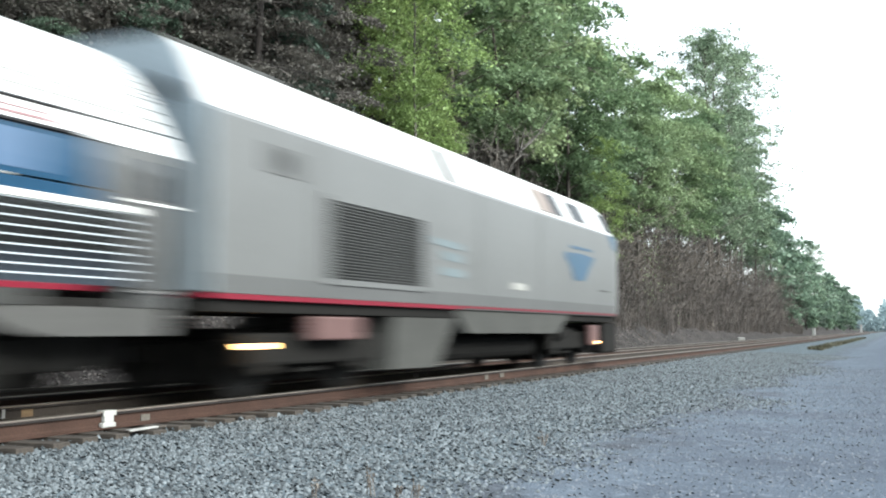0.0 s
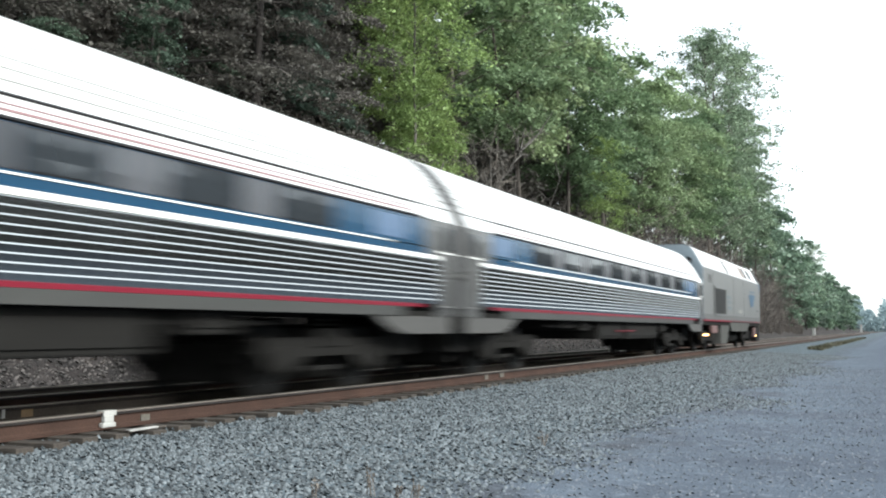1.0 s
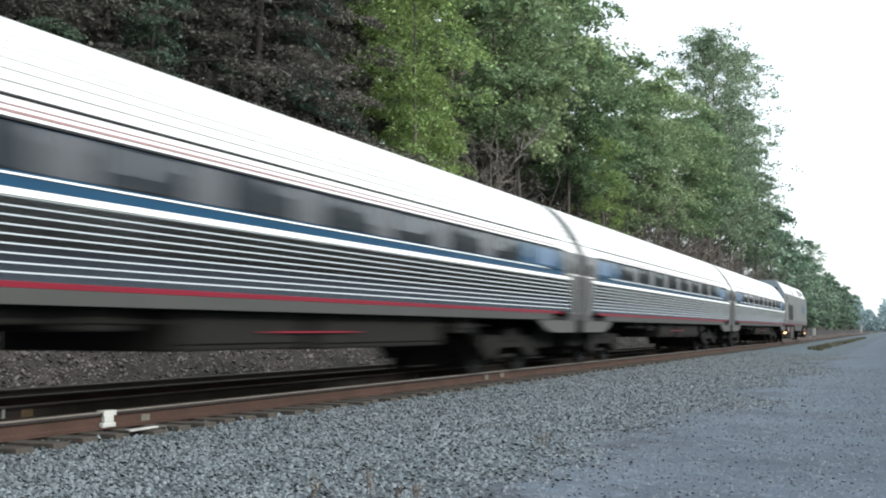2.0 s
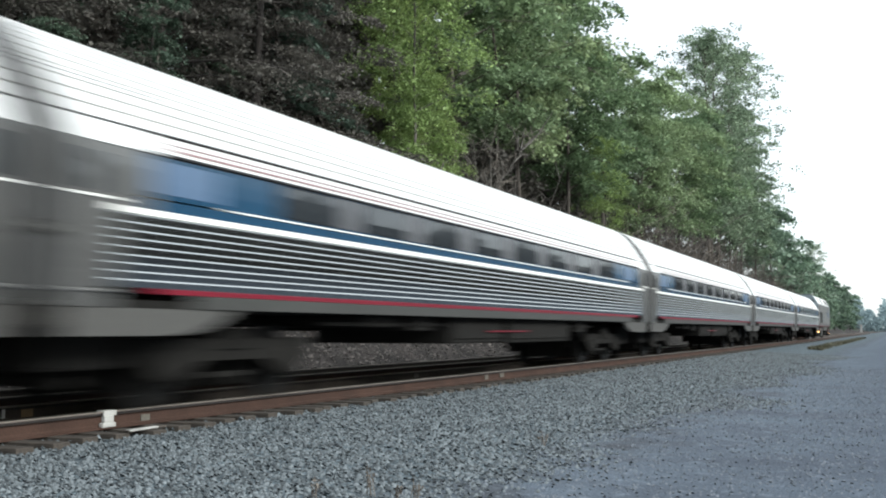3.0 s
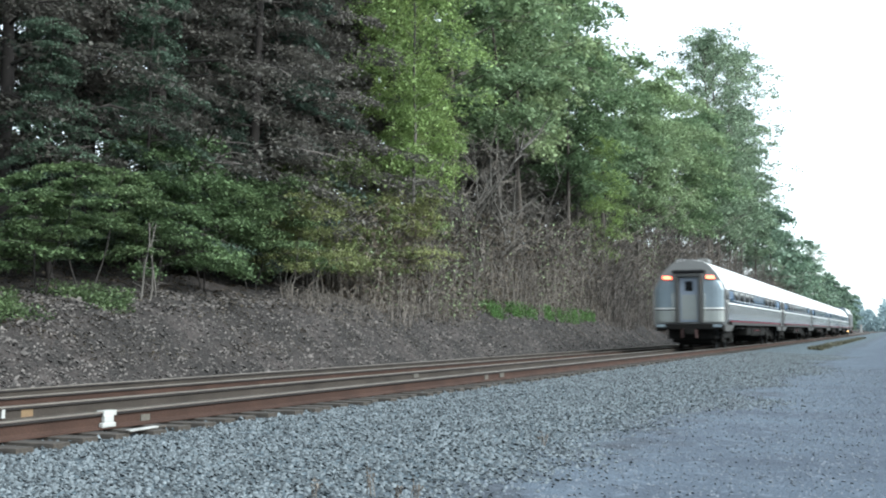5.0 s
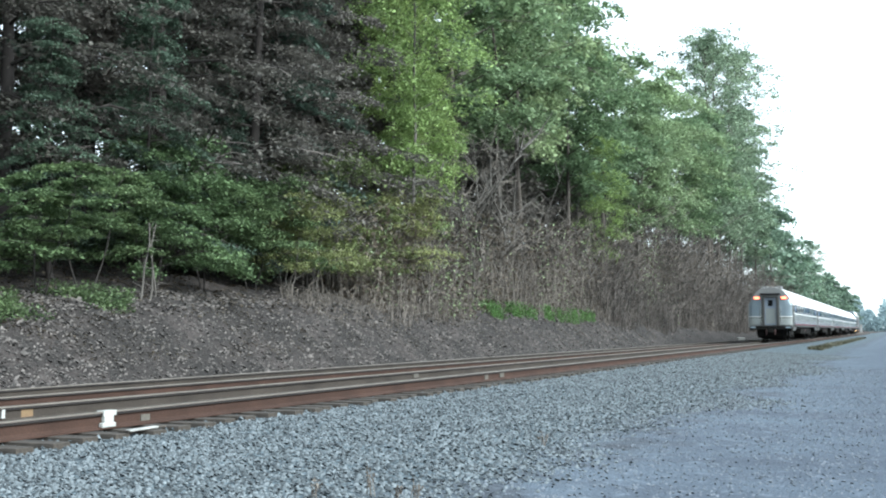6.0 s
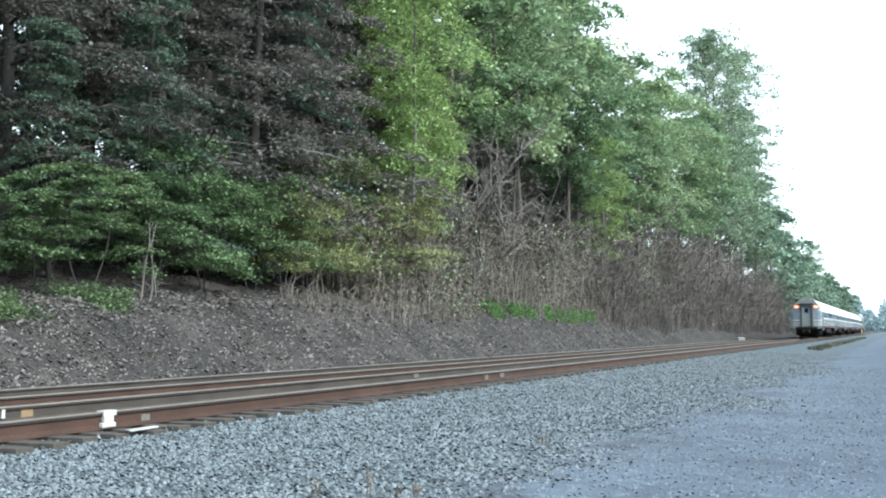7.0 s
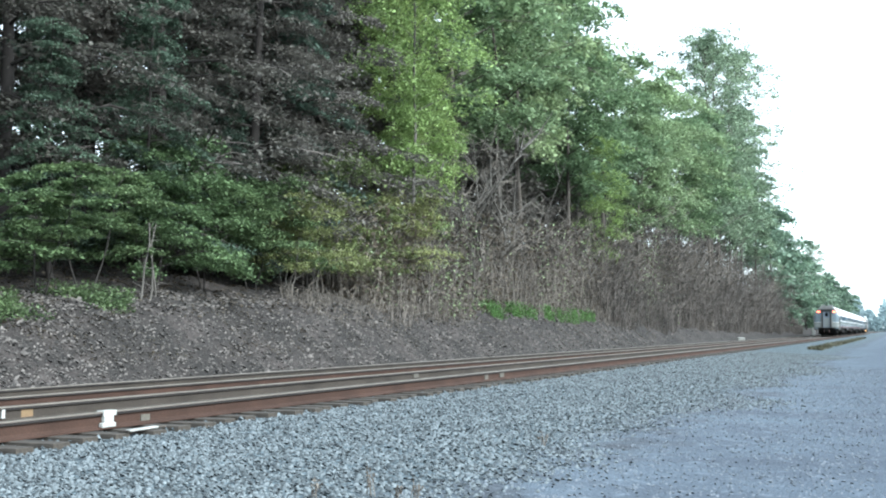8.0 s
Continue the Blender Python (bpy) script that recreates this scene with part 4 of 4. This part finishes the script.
def kinds():
    k = {}
    k["dark"] = tree_mesh(11, 17, 1.8, 4.3, 58, 10, 26000, 0.118, LEAF_DARK, DARKBARK, "tall dark brown-green tree on the wooded bank", spray_r=0.62, flat=0.13, rise=0.05, droop=0.35, shape="cone", up=0.8, twigs=21)
    k["hemlock"] = tree_mesh(21, 12, 1.5, 3.4, 40, 8, 14500, 0.120, LEAF_PINE, DARKBARK, "dark blue-green tree with drooping boughs", spray_r=0.50, flat=0.10, rise=0.08, droop=0.5, shape="cone", up=1.2, trunk=0.14, twigs=10)
    k["mid"] = tree_mesh(12, 18, 7.0, 4.6, 36, 6, 16000, 0.20, LEAF_MID, BARK, "leafy mid-green tree on the wooded bank", spray_r=0.70, flat=0.26, rise=0.34, droop=0.40, up=0.8)
    k["broad"] = tree_mesh(22, 18, 7.2, 5.0, 30, 6, 15500, 0.22, LEAF_MID, BARK, "broad leafy green tree on the wooded bank", spray_r=0.86, flat=0.22, rise=0.28, droop=0.50, up=0.9)
    k["bright"] = tree_mesh(13, 17.5, 4.6, 2.6, 44, 6, 19000, 0.125, LEAF_BRIGHT, PALEBARK, "slender yellow-green tree on the bank", spray_r=0.66, flat=0.34, rise=0.38, droop=0.38, up=0.55, trunk=0.10)
    k["airy"] = tree_mesh(14, 32, 9.0, 6.2, 66, 9, 10500, 0.26, LEAF_BLUE, BARK, "very tall airy tree with thin foliage against the sky", spray_r=0.78, flat=0.26, rise=0.60, droop=0.25, up=0.5, trunk=0.26)
    k["tall"] = tree_mesh(24, 30, 12.0, 5.2, 46, 8, 14500, 0.34, LEAF_BLUE, BARK, "tall full green tree beside the line", spray_r=1.05, flat=0.18, rise=0.35, droop=0.5, up=0.8, trunk=0.3)
    # shade in the depth of the wood is put into dark leaf colour
    k["far"] = tree_mesh(15, 16, 1.5, 5.5, 30, 8, 4300, 0.48, LEAF_DARK, DARKBARK, "tree deep in the wood, shade put into its dark leaves", spray_r=1.1, flat=0.2, rise=0.3, droop=0.4, up=0.9)
    k["shrub"] = tree_mesh(16, 4.3, 0.9, 2.3, 17, 9, 9500, 0.105, LEAF_SHRUB, DARKBARK, "green shrub with flat layered boughs", spray_r=0.44, flat=0.08, rise=0.16, droop=0.22, shape="layers", up=1.5, trunk=0.032, stems=2)
    k["full_shrub"] = tree_mesh(26, 4.6, 0.7, 2.0, 24, 9, 11000, 0.105, LEAF_SHRUB, DARKBARK, "leafy green shrub at the foot of the wood", spray_r=0.46, flat=0.14, rise=0.25, droop=0.35, shape="layers", up=1.1, trunk=0.03, stems=2)
    k["yellow_shrub"] = tree_mesh(18, 4.2, 0.6, 1.7, 24, 8, 7200, 0.095, LEAF_YELLOW, PALEBARK, "thin yellow-green shrub at the foot of the wood", spray_r=0.42, flat=0.2, rise=0.45, droop=0.2, shape="layers", up=0.9, trunk=0.035, stems=3, twigs=14)
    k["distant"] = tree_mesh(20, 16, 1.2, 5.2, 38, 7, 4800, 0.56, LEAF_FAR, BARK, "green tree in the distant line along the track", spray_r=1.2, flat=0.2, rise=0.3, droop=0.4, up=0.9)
    k["backrow"] = tree_mesh(19, 16, 0.6, 5.5, 16, 10, 1700, 1.5, LEAF_DARK, BARK, "green tree across the lane from the track", spray_r=1.5, flat=0.3, rise=0.3, droop=0.4, up=0.6)
    k["bare"] = bare_tree(17)
    k["pole"] = sapling(27)
    return k


def sapling(seed):
    """A few slim grey stems that lean apart, with short side twigs."""
    rng = np.random.default_rng(seed)
    t = thing("sapling", "slim grey leafless sapling stems at the wood's edge", "tree", "bare trees on the bank")
    for k, (dx, lean) in enumerate(((0.0, 0.10), (-0.45, 0.16), (0.5, -0.22))):
        data = ([], [])
        pts = [Vector((dx + lean * 2.6 * i / 4 + rng.normal(0, 0.03), rng.normal(0, 0.05), 2.6 * i / 4 - 0.2)) for i in range(5)]
        tube(pts, [0.040 - 0.006 * i for i in range(5)], 6, data)
        for _ in range(5):
            p = pts[1].lerp(pts[4], rng.uniform())
            tube([p, p + Vector((rng.normal(0, 0.4), rng.normal(0, 0.3), rng.uniform(-0.1, 0.3)))], [0.014, 0.004], 4, data)
        part("stem", mesh_from("stem", *data, True), PALEBARK, t)
    return t


def bare_tree(seed):
    """A small dead tree: pale trunk, forked limbs and twigs."""
    rng = np.random.default_rng(seed)
    t = thing("bare_tree", "small leafless grey tree in the dry thicket", "tree", "bare trees on the bank")
    data, twigs = ([], []), ([], [])
    stem = [Vector((rng.normal(0, 0.10) * i, rng.normal(0, 0.10) * i, 0.95 * i - 0.3)) for i in range(7)]
    tube(stem, [0.10 * (1 - i / 7.5) for i in range(7)], 7, data)
    for _ in range(26):
        i = rng.integers(2, 6)
        s = stem[i].lerp(stem[i + 1], rng.uniform())
        d = Vector((rng.normal(), rng.normal(), rng.uniform(0.0, 1.1))).normalized()
        n_ = rng.uniform(1.0, 2.8)
        pts = [s, s + d * n_ * 0.5 + Vector((0, 0, 0.15)), s + d * n_ + Vector((0, 0, 0.4 * rng.normal()))]
        tube(pts, [0.035, 0.022, 0.008], 4, data)
        for _k in range(6):
            p0 = pts[1].lerp(pts[2], rng.uniform())
            tube([p0, p0 + Vector(rng.normal(0, 0.4, 3))], [0.012, 0.004], 3, twigs)
    tr = part("trunk", mesh_from("trunk", *data, True), PALEBARK, t)
    tagged(part("twig_cloud", mesh_from("twig_cloud", *twigs), TWIG, tr), kind="stuff")
    return t


K = kinds()
rows = []


def grove(kind, *spots):
    """Notes where trees of one kind stand: x, y, turn and size."""
    rows.extend((kind, *spot) for spot in spots)


grove("dark", (14, 21.5, 0, 1.0), (18.5, 22.5, 130, 1.05), (23, 21.6, 60, 1.05), (29.8, 21.8, 210, 1.1), (34, 21.0, 300, 1.1), (38.0, 21.2, 30, 1.05), (20, 27, 80, 1.25), (27, 27.5, 250, 1.3), (34, 28, 20, 1.3), (42, 27, 170, 1.25), (49, 28, 100, 1.2))
grove("hemlock", (22.6, 19.6, 0, 0.62), (26.4, 20.0, 150, 0.80), (36.5, 21.5, 80, 1.35), (31, 20.4, 240, 0.60), (17.5, 20.5, 40, 0.55), (29, 23.6, 200, 0.9), (25, 23.4, 300, 0.9), (21, 23.2, 20, 0.85), (33.5, 23.4, 120, 0.9))
grove("bright", (44.0, 19.6, 0, 1.05), (48.6, 21.4, 140, 0.98), (46.2, 19.2, 60, 0.62), (76, 18.6, 60, 0.75))
grove("mid", (53, 20.8, 30, 1.12), (65, 21.5, 250, 1.22), (57, 27, 60, 1.35), (69, 27, 200, 1.35), (92, 19.6, 160, 0.95), (82, 28, 20, 1.1))
grove("broad", (59, 20.6, 110, 1.15), (72, 20.2, 320, 1.05), (78, 22.5, 10, 1.30), (82, 20.4, 75, 1.06), (99, 20.8, 290, 1.20), (107, 21.5, 15, 1.30), (114, 20.0, 200, 1.15), (124, 20.6, 80, 1.30))
grove("airy", (131, 20.2, 0, 1.08), (144, 20.6, 140, 1.14), (156, 20.4, 100, 1.20), (285, 18.5, 280, 0.66))
grove("tall", (168, 21.0, 60, 1.10), (138, 20.6, 190, 0.88), (150, 20.2, 40, 0.80), (182, 20.6, 300, 0.80))
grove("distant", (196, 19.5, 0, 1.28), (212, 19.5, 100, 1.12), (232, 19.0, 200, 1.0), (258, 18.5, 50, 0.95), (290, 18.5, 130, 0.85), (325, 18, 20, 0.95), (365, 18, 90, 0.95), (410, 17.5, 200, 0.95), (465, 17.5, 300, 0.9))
grove("shrub", (18.2, 18.6, 0, 0.84), (20.6, 18.3, 75, 0.76), (22.6, 18.9, 140, 0.86), (16.2, 18.9, 110, 0.90))
grove("full_shrub", (25.2, 18.5, 210, 0.80), (28.3, 18.8, 280, 0.95), (30.6, 18.9, 20, 0.85), (27.4, 20.4, 40, 1.0), (33.4, 19.8, 170, 0.8))
grove("yellow_shrub", (31.6, 18.2, 330, 0.80), (34.0, 18.4, 60, 0.95), (36.6, 18.7, 100, 0.95), (39.5, 18.8, 190, 1.0), (42.5, 18.9, 250, 1.1), (36, 19.8, 10, 1.3))
grove("pole", (23.6, 17.5, 10, 0.85), (42.6, 18.0, 80, 1.1), (48.4, 18.0, 200, 1.15), (56.5, 18.2, 130, 1.2))
grove("bare", (46.8, 18.5, 80, 0.85), (50, 18.4, 170, 1.45), (54, 18.7, 20, 1.35), (58, 19.2, 330, 1.35), (62, 18.4, 250, 1.1), (70, 18.4, 30, 1.0), (80, 18.4, 120, 1.0))
# dark growth that closes the wood: a low row behind the thicket, a middle row and a tall row further up the slope
depth = random.Random(4)
for i in range(11):
    grove("far", (21 + 7.6 * i, 24 - 0.09 * i, depth.uniform(0, 360), depth.uniform(0.5, 0.58)))
for i in range(10):
    grove("far", (48 + 8.4 * i + 0.55 * i * i, 24.5 - 0.06 * i, depth.uniform(0, 360), 0.76 - 0.016 * i))
for i in range(12):
    grove("far", (18 + 7.2 * i, 29.6 - 0.012 * i * i, depth.uniform(0, 360), 1.08 - 0.0032 * i * i))
# the broken row of trees across the lane, which the coach windows mirror
back = random.Random(8)
x = 6.0
while x < 1100:
    rows.append(("backrow", x, -36 - back.uniform(0, 4), back.uniform(0, 360), back.uniform(0.72, 1.15)))
    x += back.choice((4.5, 5, 5.5, 8)) + x * 0.011
for kind_, x, y, turn, size in rows:
    stand(K[kind_], x, y, turn, size)
for t_ in K.values():
    for o in (*t_.children_recursive, t_):
        bpy.data.objects.remove(o)


def thicket(name, seed, count, xr, yr, hmax, label, mat=TWIG):
    """Dry upright and tangled stems, one uncountable mass."""
    rng = np.random.default_rng(seed)
    data = ([], [])
    for _ in range(count):
        x = xr[0] + (xr[1] - xr[0]) * rng.uniform(0, 1) ** 1.25
        y = rng.uniform(*yr) + 0.9 * noise.noise((x * 0.16, 1.7, 0.3))
        g = lift(x, y)
        h = hmax * float(np.interp(x, [36, 60, 110, 230], [0.75, 1.0, 1.65, 1.7])) * rng.uniform(0.25, 1.0) * min(1.0, 0.3 + max(0.0, y - yr[0]) * 0.35) * (1.0 + 0.7 * noise.noise((x * 0.22, y * 0.6, 6.1)))
        dx, dy = rng.normal(0, 0.21, 2) * h * (0.5 + rng.uniform(0, 0.9))
        p0 = Vector((x, y, g - 0.1))
        p1 = p0 + Vector((dx * 0.35 + rng.normal(0, 0.08) * h, dy * 0.35, h * rng.uniform(0.5, 0.75)))
        p2 = p0 + Vector((dx * 1.3, dy, h * rng.uniform(0.5, 1.0)))
        r = 0.012 + 0.0035 * h * rng.uniform(0.4, 1.2) + 0.00006 * x
        tube([p0, p1, p2], [r, r * 0.7, r * 0.25], 3, data)
        for _k in range(3):
            s = p0.lerp(p1, rng.uniform(0.4, 1)) if rng.uniform() < 0.5 else p1.lerp(p2, rng.uniform(0, 0.8))
            e = s + Vector(rng.normal(0, 0.32, 3)) * h * 0.45 + Vector((0, 0, 0.1 * h))
            tube([s, e], [r * 0.55, r * 0.2], 3, data)
    return tagged(part(name, mesh_from(name, *data), mat), label, "thicket", kind="stuff")


thicket("dry_thicket", 21, 4800, (36, 230), (16.8, 19.8), 5.6, "dry brown leafless thicket on the bank")
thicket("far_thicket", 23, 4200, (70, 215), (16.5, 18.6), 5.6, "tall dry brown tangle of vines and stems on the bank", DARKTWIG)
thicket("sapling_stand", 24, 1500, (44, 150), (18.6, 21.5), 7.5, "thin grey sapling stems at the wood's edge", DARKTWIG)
thicket("low_brush", 22, 4200, (31, 150), (16.7, 18.2), 1.7, "low dry brown brush on the bank edge")


def litter(name, seed, count, xr, yr, size, mat, label, up=2.0, high=0.04, power=1.5, category="leaves", patchy=-9.0):
    rng = np.random.default_rng(seed)
    x = xr[0] + (xr[1] - xr[0]) * rng.uniform(0, 1, count) ** power
    y = rng.uniform(yr[0], yr[1], count)
    keep = np.array([noise.noise((a * 0.6, b * 0.9, 4.4)) > patchy for a, b in zip(x, y)])
    x, y, count = x[keep], y[keep], int(keep.sum())
    z = np.array([lift(a, b) for a, b in zip(x, y)]) + rng.uniform(0, 1, count) ** 2 * high * (np.interp(x, [36, 60, 110, 230], [0.75, 1.0, 1.65, 1.7]) if high > 2 else 1)
    return tagged(part(name, quad_mesh(name, leaf_quads(rng, np.stack([x, y, z], 1), size, up)), mat), label, category, kind="stuff")


litter("bank_litter", 35, 9000, (14, 90), (15.6, 17.4), 0.07, LEAF_DRY, "brown leaf scraps among the bank stones", 2.0, 0.03, 1.6, "leaves", 0.0)
litter("leaf_litter", 31, 16000, (14, 120), (16.6, 22), 0.10, LEAF_DRY, "dry brown leaf litter on the bank")
litter("ivy_patch", 32, 11000, (14.0, 23.5), (16.9, 18.2), 0.070, LEAF_SHRUB, "low green ground plants at the wood's edge", 1.0, 0.30, 1.0, "plants", -0.22)
litter("thicket_leaves", 33, 20000, (36, 220), (16.9, 19.5), 0.16, LEAF_DRY, "sparse dry leaves caught in the thicket", 0.4, 5.0)
litter("green_patch", 34, 17000, (47.5, 66), (16.7, 17.5), 0.065, GRASS, "bright green weeds on the bank", 0.3, 0.5, 1.0, "plants", -0.15)
litter("thicket_greens", 36, 9000, (38, 95), (16.9, 19.0), 0.12, LEAF_MID, "green leaves of creepers in the dry thicket", 0.4, 5.0, 1.3, "plants", 0.16)

# the far woods that close the view along the track
rngf = np.random.default_rng(41)
fx = rngf.uniform(640, 760, 15000)
fy = rngf.uniform(-60, 60, 15000)
fz = rngf.uniform(0, 1, 15000) ** 0.7 * (13 + 4 * np.sin(fy * 0.35) + 3 * np.sin(fy * 0.9 + 1))
# blue haze of the distance is tinted into these leaves
FARLEAF = leaf_material("haze_tinted_far_leaves", (0.20, 0.28, 0.30), (0.34, 0.44, 0.46))
tagged(part("far_woods", quad_mesh("far_woods", leaf_quads(rngf, np.stack([fx, fy, fz], 1), 1.6, 0.3)), FARLEAF), "far woods beyond the track, blue haze tinted into the leaves", "woods", kind="stuff")

# ---------------- ties, marks and small things ----------------


def grass_tuft(name, seed, x, y, high, wide, count, mat, label, category="weed", group=""):
    """Upright blades and stalks growing from one root."""
    rng = np.random.default_rng(seed)
    t = thing(name, label, category, group, at=(x, y, lift(x, y) - 0.01))
    data = ([], [])
    for _ in range(count):
        d = Vector((rng.normal(0, wide), rng.normal(0, wide), high * rng.uniform(0.5, 1.0)))
        tube([Vector((rng.normal(0, 0.02), rng.normal(0, 0.02), 0)), d * 0.6 + Vector((0, 0, 0.03)), d], [0.004, 0.003, 0.001], 3, data)
    tips = np.array([data[0][i * 9 + 6] for i in range(count)])
    tips = np.repeat(tips, 4, axis=0) * rng.uniform(0.55, 1.0, (count * 4, 1))
    part("stalks", mesh_from("stalks", *data), mat, t)
    tagged(part("seed_heads", quad_mesh("seed_heads", leaf_quads(rng, tips, 0.03, 0.2)), mat, t), kind="stuff")
    return t


for i, (x, y, h) in enumerate(((7.82, 3.75, 0.28), (7.63, 3.29, 0.26), (7.36, 3.98, 0.2), (11.77, 3.56, 0.2), (7.68, 3.47, 0.14))):
    grass_tuft("dry_weed", 60 + i, x, y, h, 0.04, 6, TWIG, "thin dry brown weed growing in the ballast", group="weeds in the ballast")

# a low grassy berm beside the far ballast
litter("grass_berm", 70, 6500, (72, 172), (4.3, 5.2), 0.14, DRYGRASS, "strip of dry brown grass along the lane", 0.3, 0.16, 1.2, "grass", -0.12)


def paint_patch(name, x, rail_y, width, z0, z1, mat, label, face=0.0385):
    tagged(part(name, boxes((x, x + width, rail_y - face, rail_y - face + 0.02, z0, z1), bevel=0.002), mat), label, "paint mark", "paint marks on the rails")


NEAR_RAIL, SECOND_RAIL = TRACK_Y - GAUGE, TRACK_Y + GAUGE
clamp = thing("rail_clamp", "white painted clamp on the near rail", "rail clamp", at=(9.85, NEAR_RAIL, 0))
part("clamp_foot", boxes((-0.12, 0.10, -0.080, -0.02, -0.170, -0.118), bevel=0.012), PAINTWHITE, clamp)
part("clamp_waist", boxes((-0.065, 0.085, -0.062, -0.012, -0.122, -0.046), bevel=0.010), PAINTWHITE, clamp)
part("clamp_cap", boxes((-0.07, 0.14, -0.052, 0.045, -0.05, 0.006), bevel=0.006), PAINTWHITE, clamp)
board = thing("painted_board", "grey board with worn white paint on the tie ends", "board")
part("plank", boxes((-0.36, 0.36, -0.06, 0.06, -0.012, 0.010), bevel=0.004), TIE, board)
part("paint_strip", boxes((-0.33, 0.20, -0.063, -0.005, -0.004, 0.0135), bevel=0.002), BOARDPAINT, board, "worn white paint")
board.matrix_basis = pose(9.92, 7.40, -0.175, 0, 0, 4)
paint_patch("paint_mark", 10.26, SECOND_RAIL, 0.19, -0.14, -0.05, PAINTTAN, "tan paint mark on the rail web", 0.014)
paint_patch("paint_mark", 9.93, SECOND_RAIL, 0.05, -0.13, -0.03, BOARDPAINT, "white paint mark on the rail", 0.0395)
paint_patch("paint_mark", 10.45, NEAR_RAIL, 0.16, -0.15, -0.08, DULLPAINT, "dull tan paint mark on the rail web", 0.024)
paint_patch("paint_mark", 22.6, NEAR_RAIL, 0.25, -0.14, -0.05, DULLPAINT, "dull pale paint mark on the rail", 0.0395)
paint_patch("paint_mark", 21.7, NEAR_RAIL, 0.20, -0.15, -0.06, DULLPAINT, "dull pale paint mark on the rail web", 0.024)
paint_patch("paint_mark", 21.5, SECOND_RAIL, 0.25, -0.13, -0.05, DULLPAINT, "dull pale paint mark on the rail", 0.0395)


def post(name, x, y, h, w, label, category):
    t = thing(name, label, category, at=(x, y, lift(x, y) - 0.1))
    part("shaft", boxes((-w / 2, w / 2, -w / 2, w / 2, 0, h), bevel=w * 0.1), PAINTWHITE, t)
    part("cap", boxes((-w * 0.58, w * 0.58, -w * 0.58, w * 0.58, h, h + 0.06), bevel=0.02), PAINTWHITE, t)
    return t


post("marker_post", 222, 14.7, 1.7, 0.55, "white painted marker post beside the far track", "post")
post("marker_post", 520, 15.0, 3.6, 0.9, "white painted marker post far down the line", "post")
sign = thing("lineside_sign", "small pale square sign on the bank", "sign", at=(158, 16.6, lift(158, 16.6) - 0.1))
part("sign_pole", boxes((-0.03, 0.03, -0.03, 0.03, 0, 1.6)), TIE, sign)
part("sign_board", boxes((-0.06, -0.03, -0.22, 0.22, 1.2, 1.6), bevel=0.01), DULLPAINT, sign)
block = part("concrete_block", boxes((-0.55, 0.55, -0.35, 0.35, 0, 0.55), bevel=0.05), PLATE)
block.matrix_basis = pose(117.0, 14.75, lift(117.0, 14.75) - 0.03, 0, 0, 12)
tagged(block, "pale concrete block beside the far track", "block")
for i, (x, y, a, n_) in enumerate(((27.0, 17.2, 40, 1.6), (33.5, 16.8, -35, 2.2), (38.6, 16.7, -30, 1.8), (43, 16.6, -32, 2.0), (24.0, 16.9, 20, 1.2))):
    vs, fs = tube([(-n_ / 2, 0, 0.03), (0, 0.06, 0.10), (n_ / 2, -0.03, 0.04)], [0.030, 0.024, 0.010], 6)
    lg = part("fallen_branch", mesh_from("fallen_branch", vs, fs, True), PALEBARK)
    lg.matrix_basis = pose(x, y, lift(x, y), 0, 0, a)
    lg.rotation_euler = (0, -0.25 if a < 0 else 0.05, radians(a))
    tagged(lg, "pale fallen branch lying on the bank", "branch", "fallen branches")



def tie_mesh():
    me = bpy.data.meshes.new("tie")
    bm = box(bmesh.new(), -0.115, 0.115, -1.30, 1.30, -0.376, -0.19, 0.008)
    bmesh.ops.recalc_face_normals(bm, faces=bm.faces)
    bm.to_mesh(me)
    bm.free()
    return me


TIE_ME = tie_mesh()
rt = random.Random(3)
for tr, first, count in ((track_near, 5.5, 150), (track_far, 11.0, 100)):
    for i in range(count):
        t = part("tie", TIE_ME, TIE, tr)
        t.matrix_basis = pose(first + i * 0.50 + rt.uniform(-0.03, 0.03), rt.uniform(-0.07, 0.07), rt.uniform(-0.006, 0.006), 0, 0, rt.uniform(-1.2, 1.2))
for tr, first in ((track_near, 80.6), (track_far, 61.1)):
    bm = bmesh.new()
    for i in range(500):
        box(bm, first + i * 0.5 - 0.115, first + i * 0.5 + 0.115, -1.3, 1.3, -0.376, -0.19)
    part("far_ties", bm, TIE, tr)
    tr.children[-1]["kind"] = "stuff"


def motions():
    """The train runs along the near track at an even speed."""
    offsets = [0.0, CAR, 2 * CAR, 3 * CAR, 4 * CAR, 5 * CAR]
    for ob, off in zip([*coaches, engine], offsets):
        walk(ob, [(t, pose(REAR_START + off + SPEED * t, TRACK_Y, 0)) for t in (0.0, 2.0, 4.0, 6.0, 8.0)])


motions()
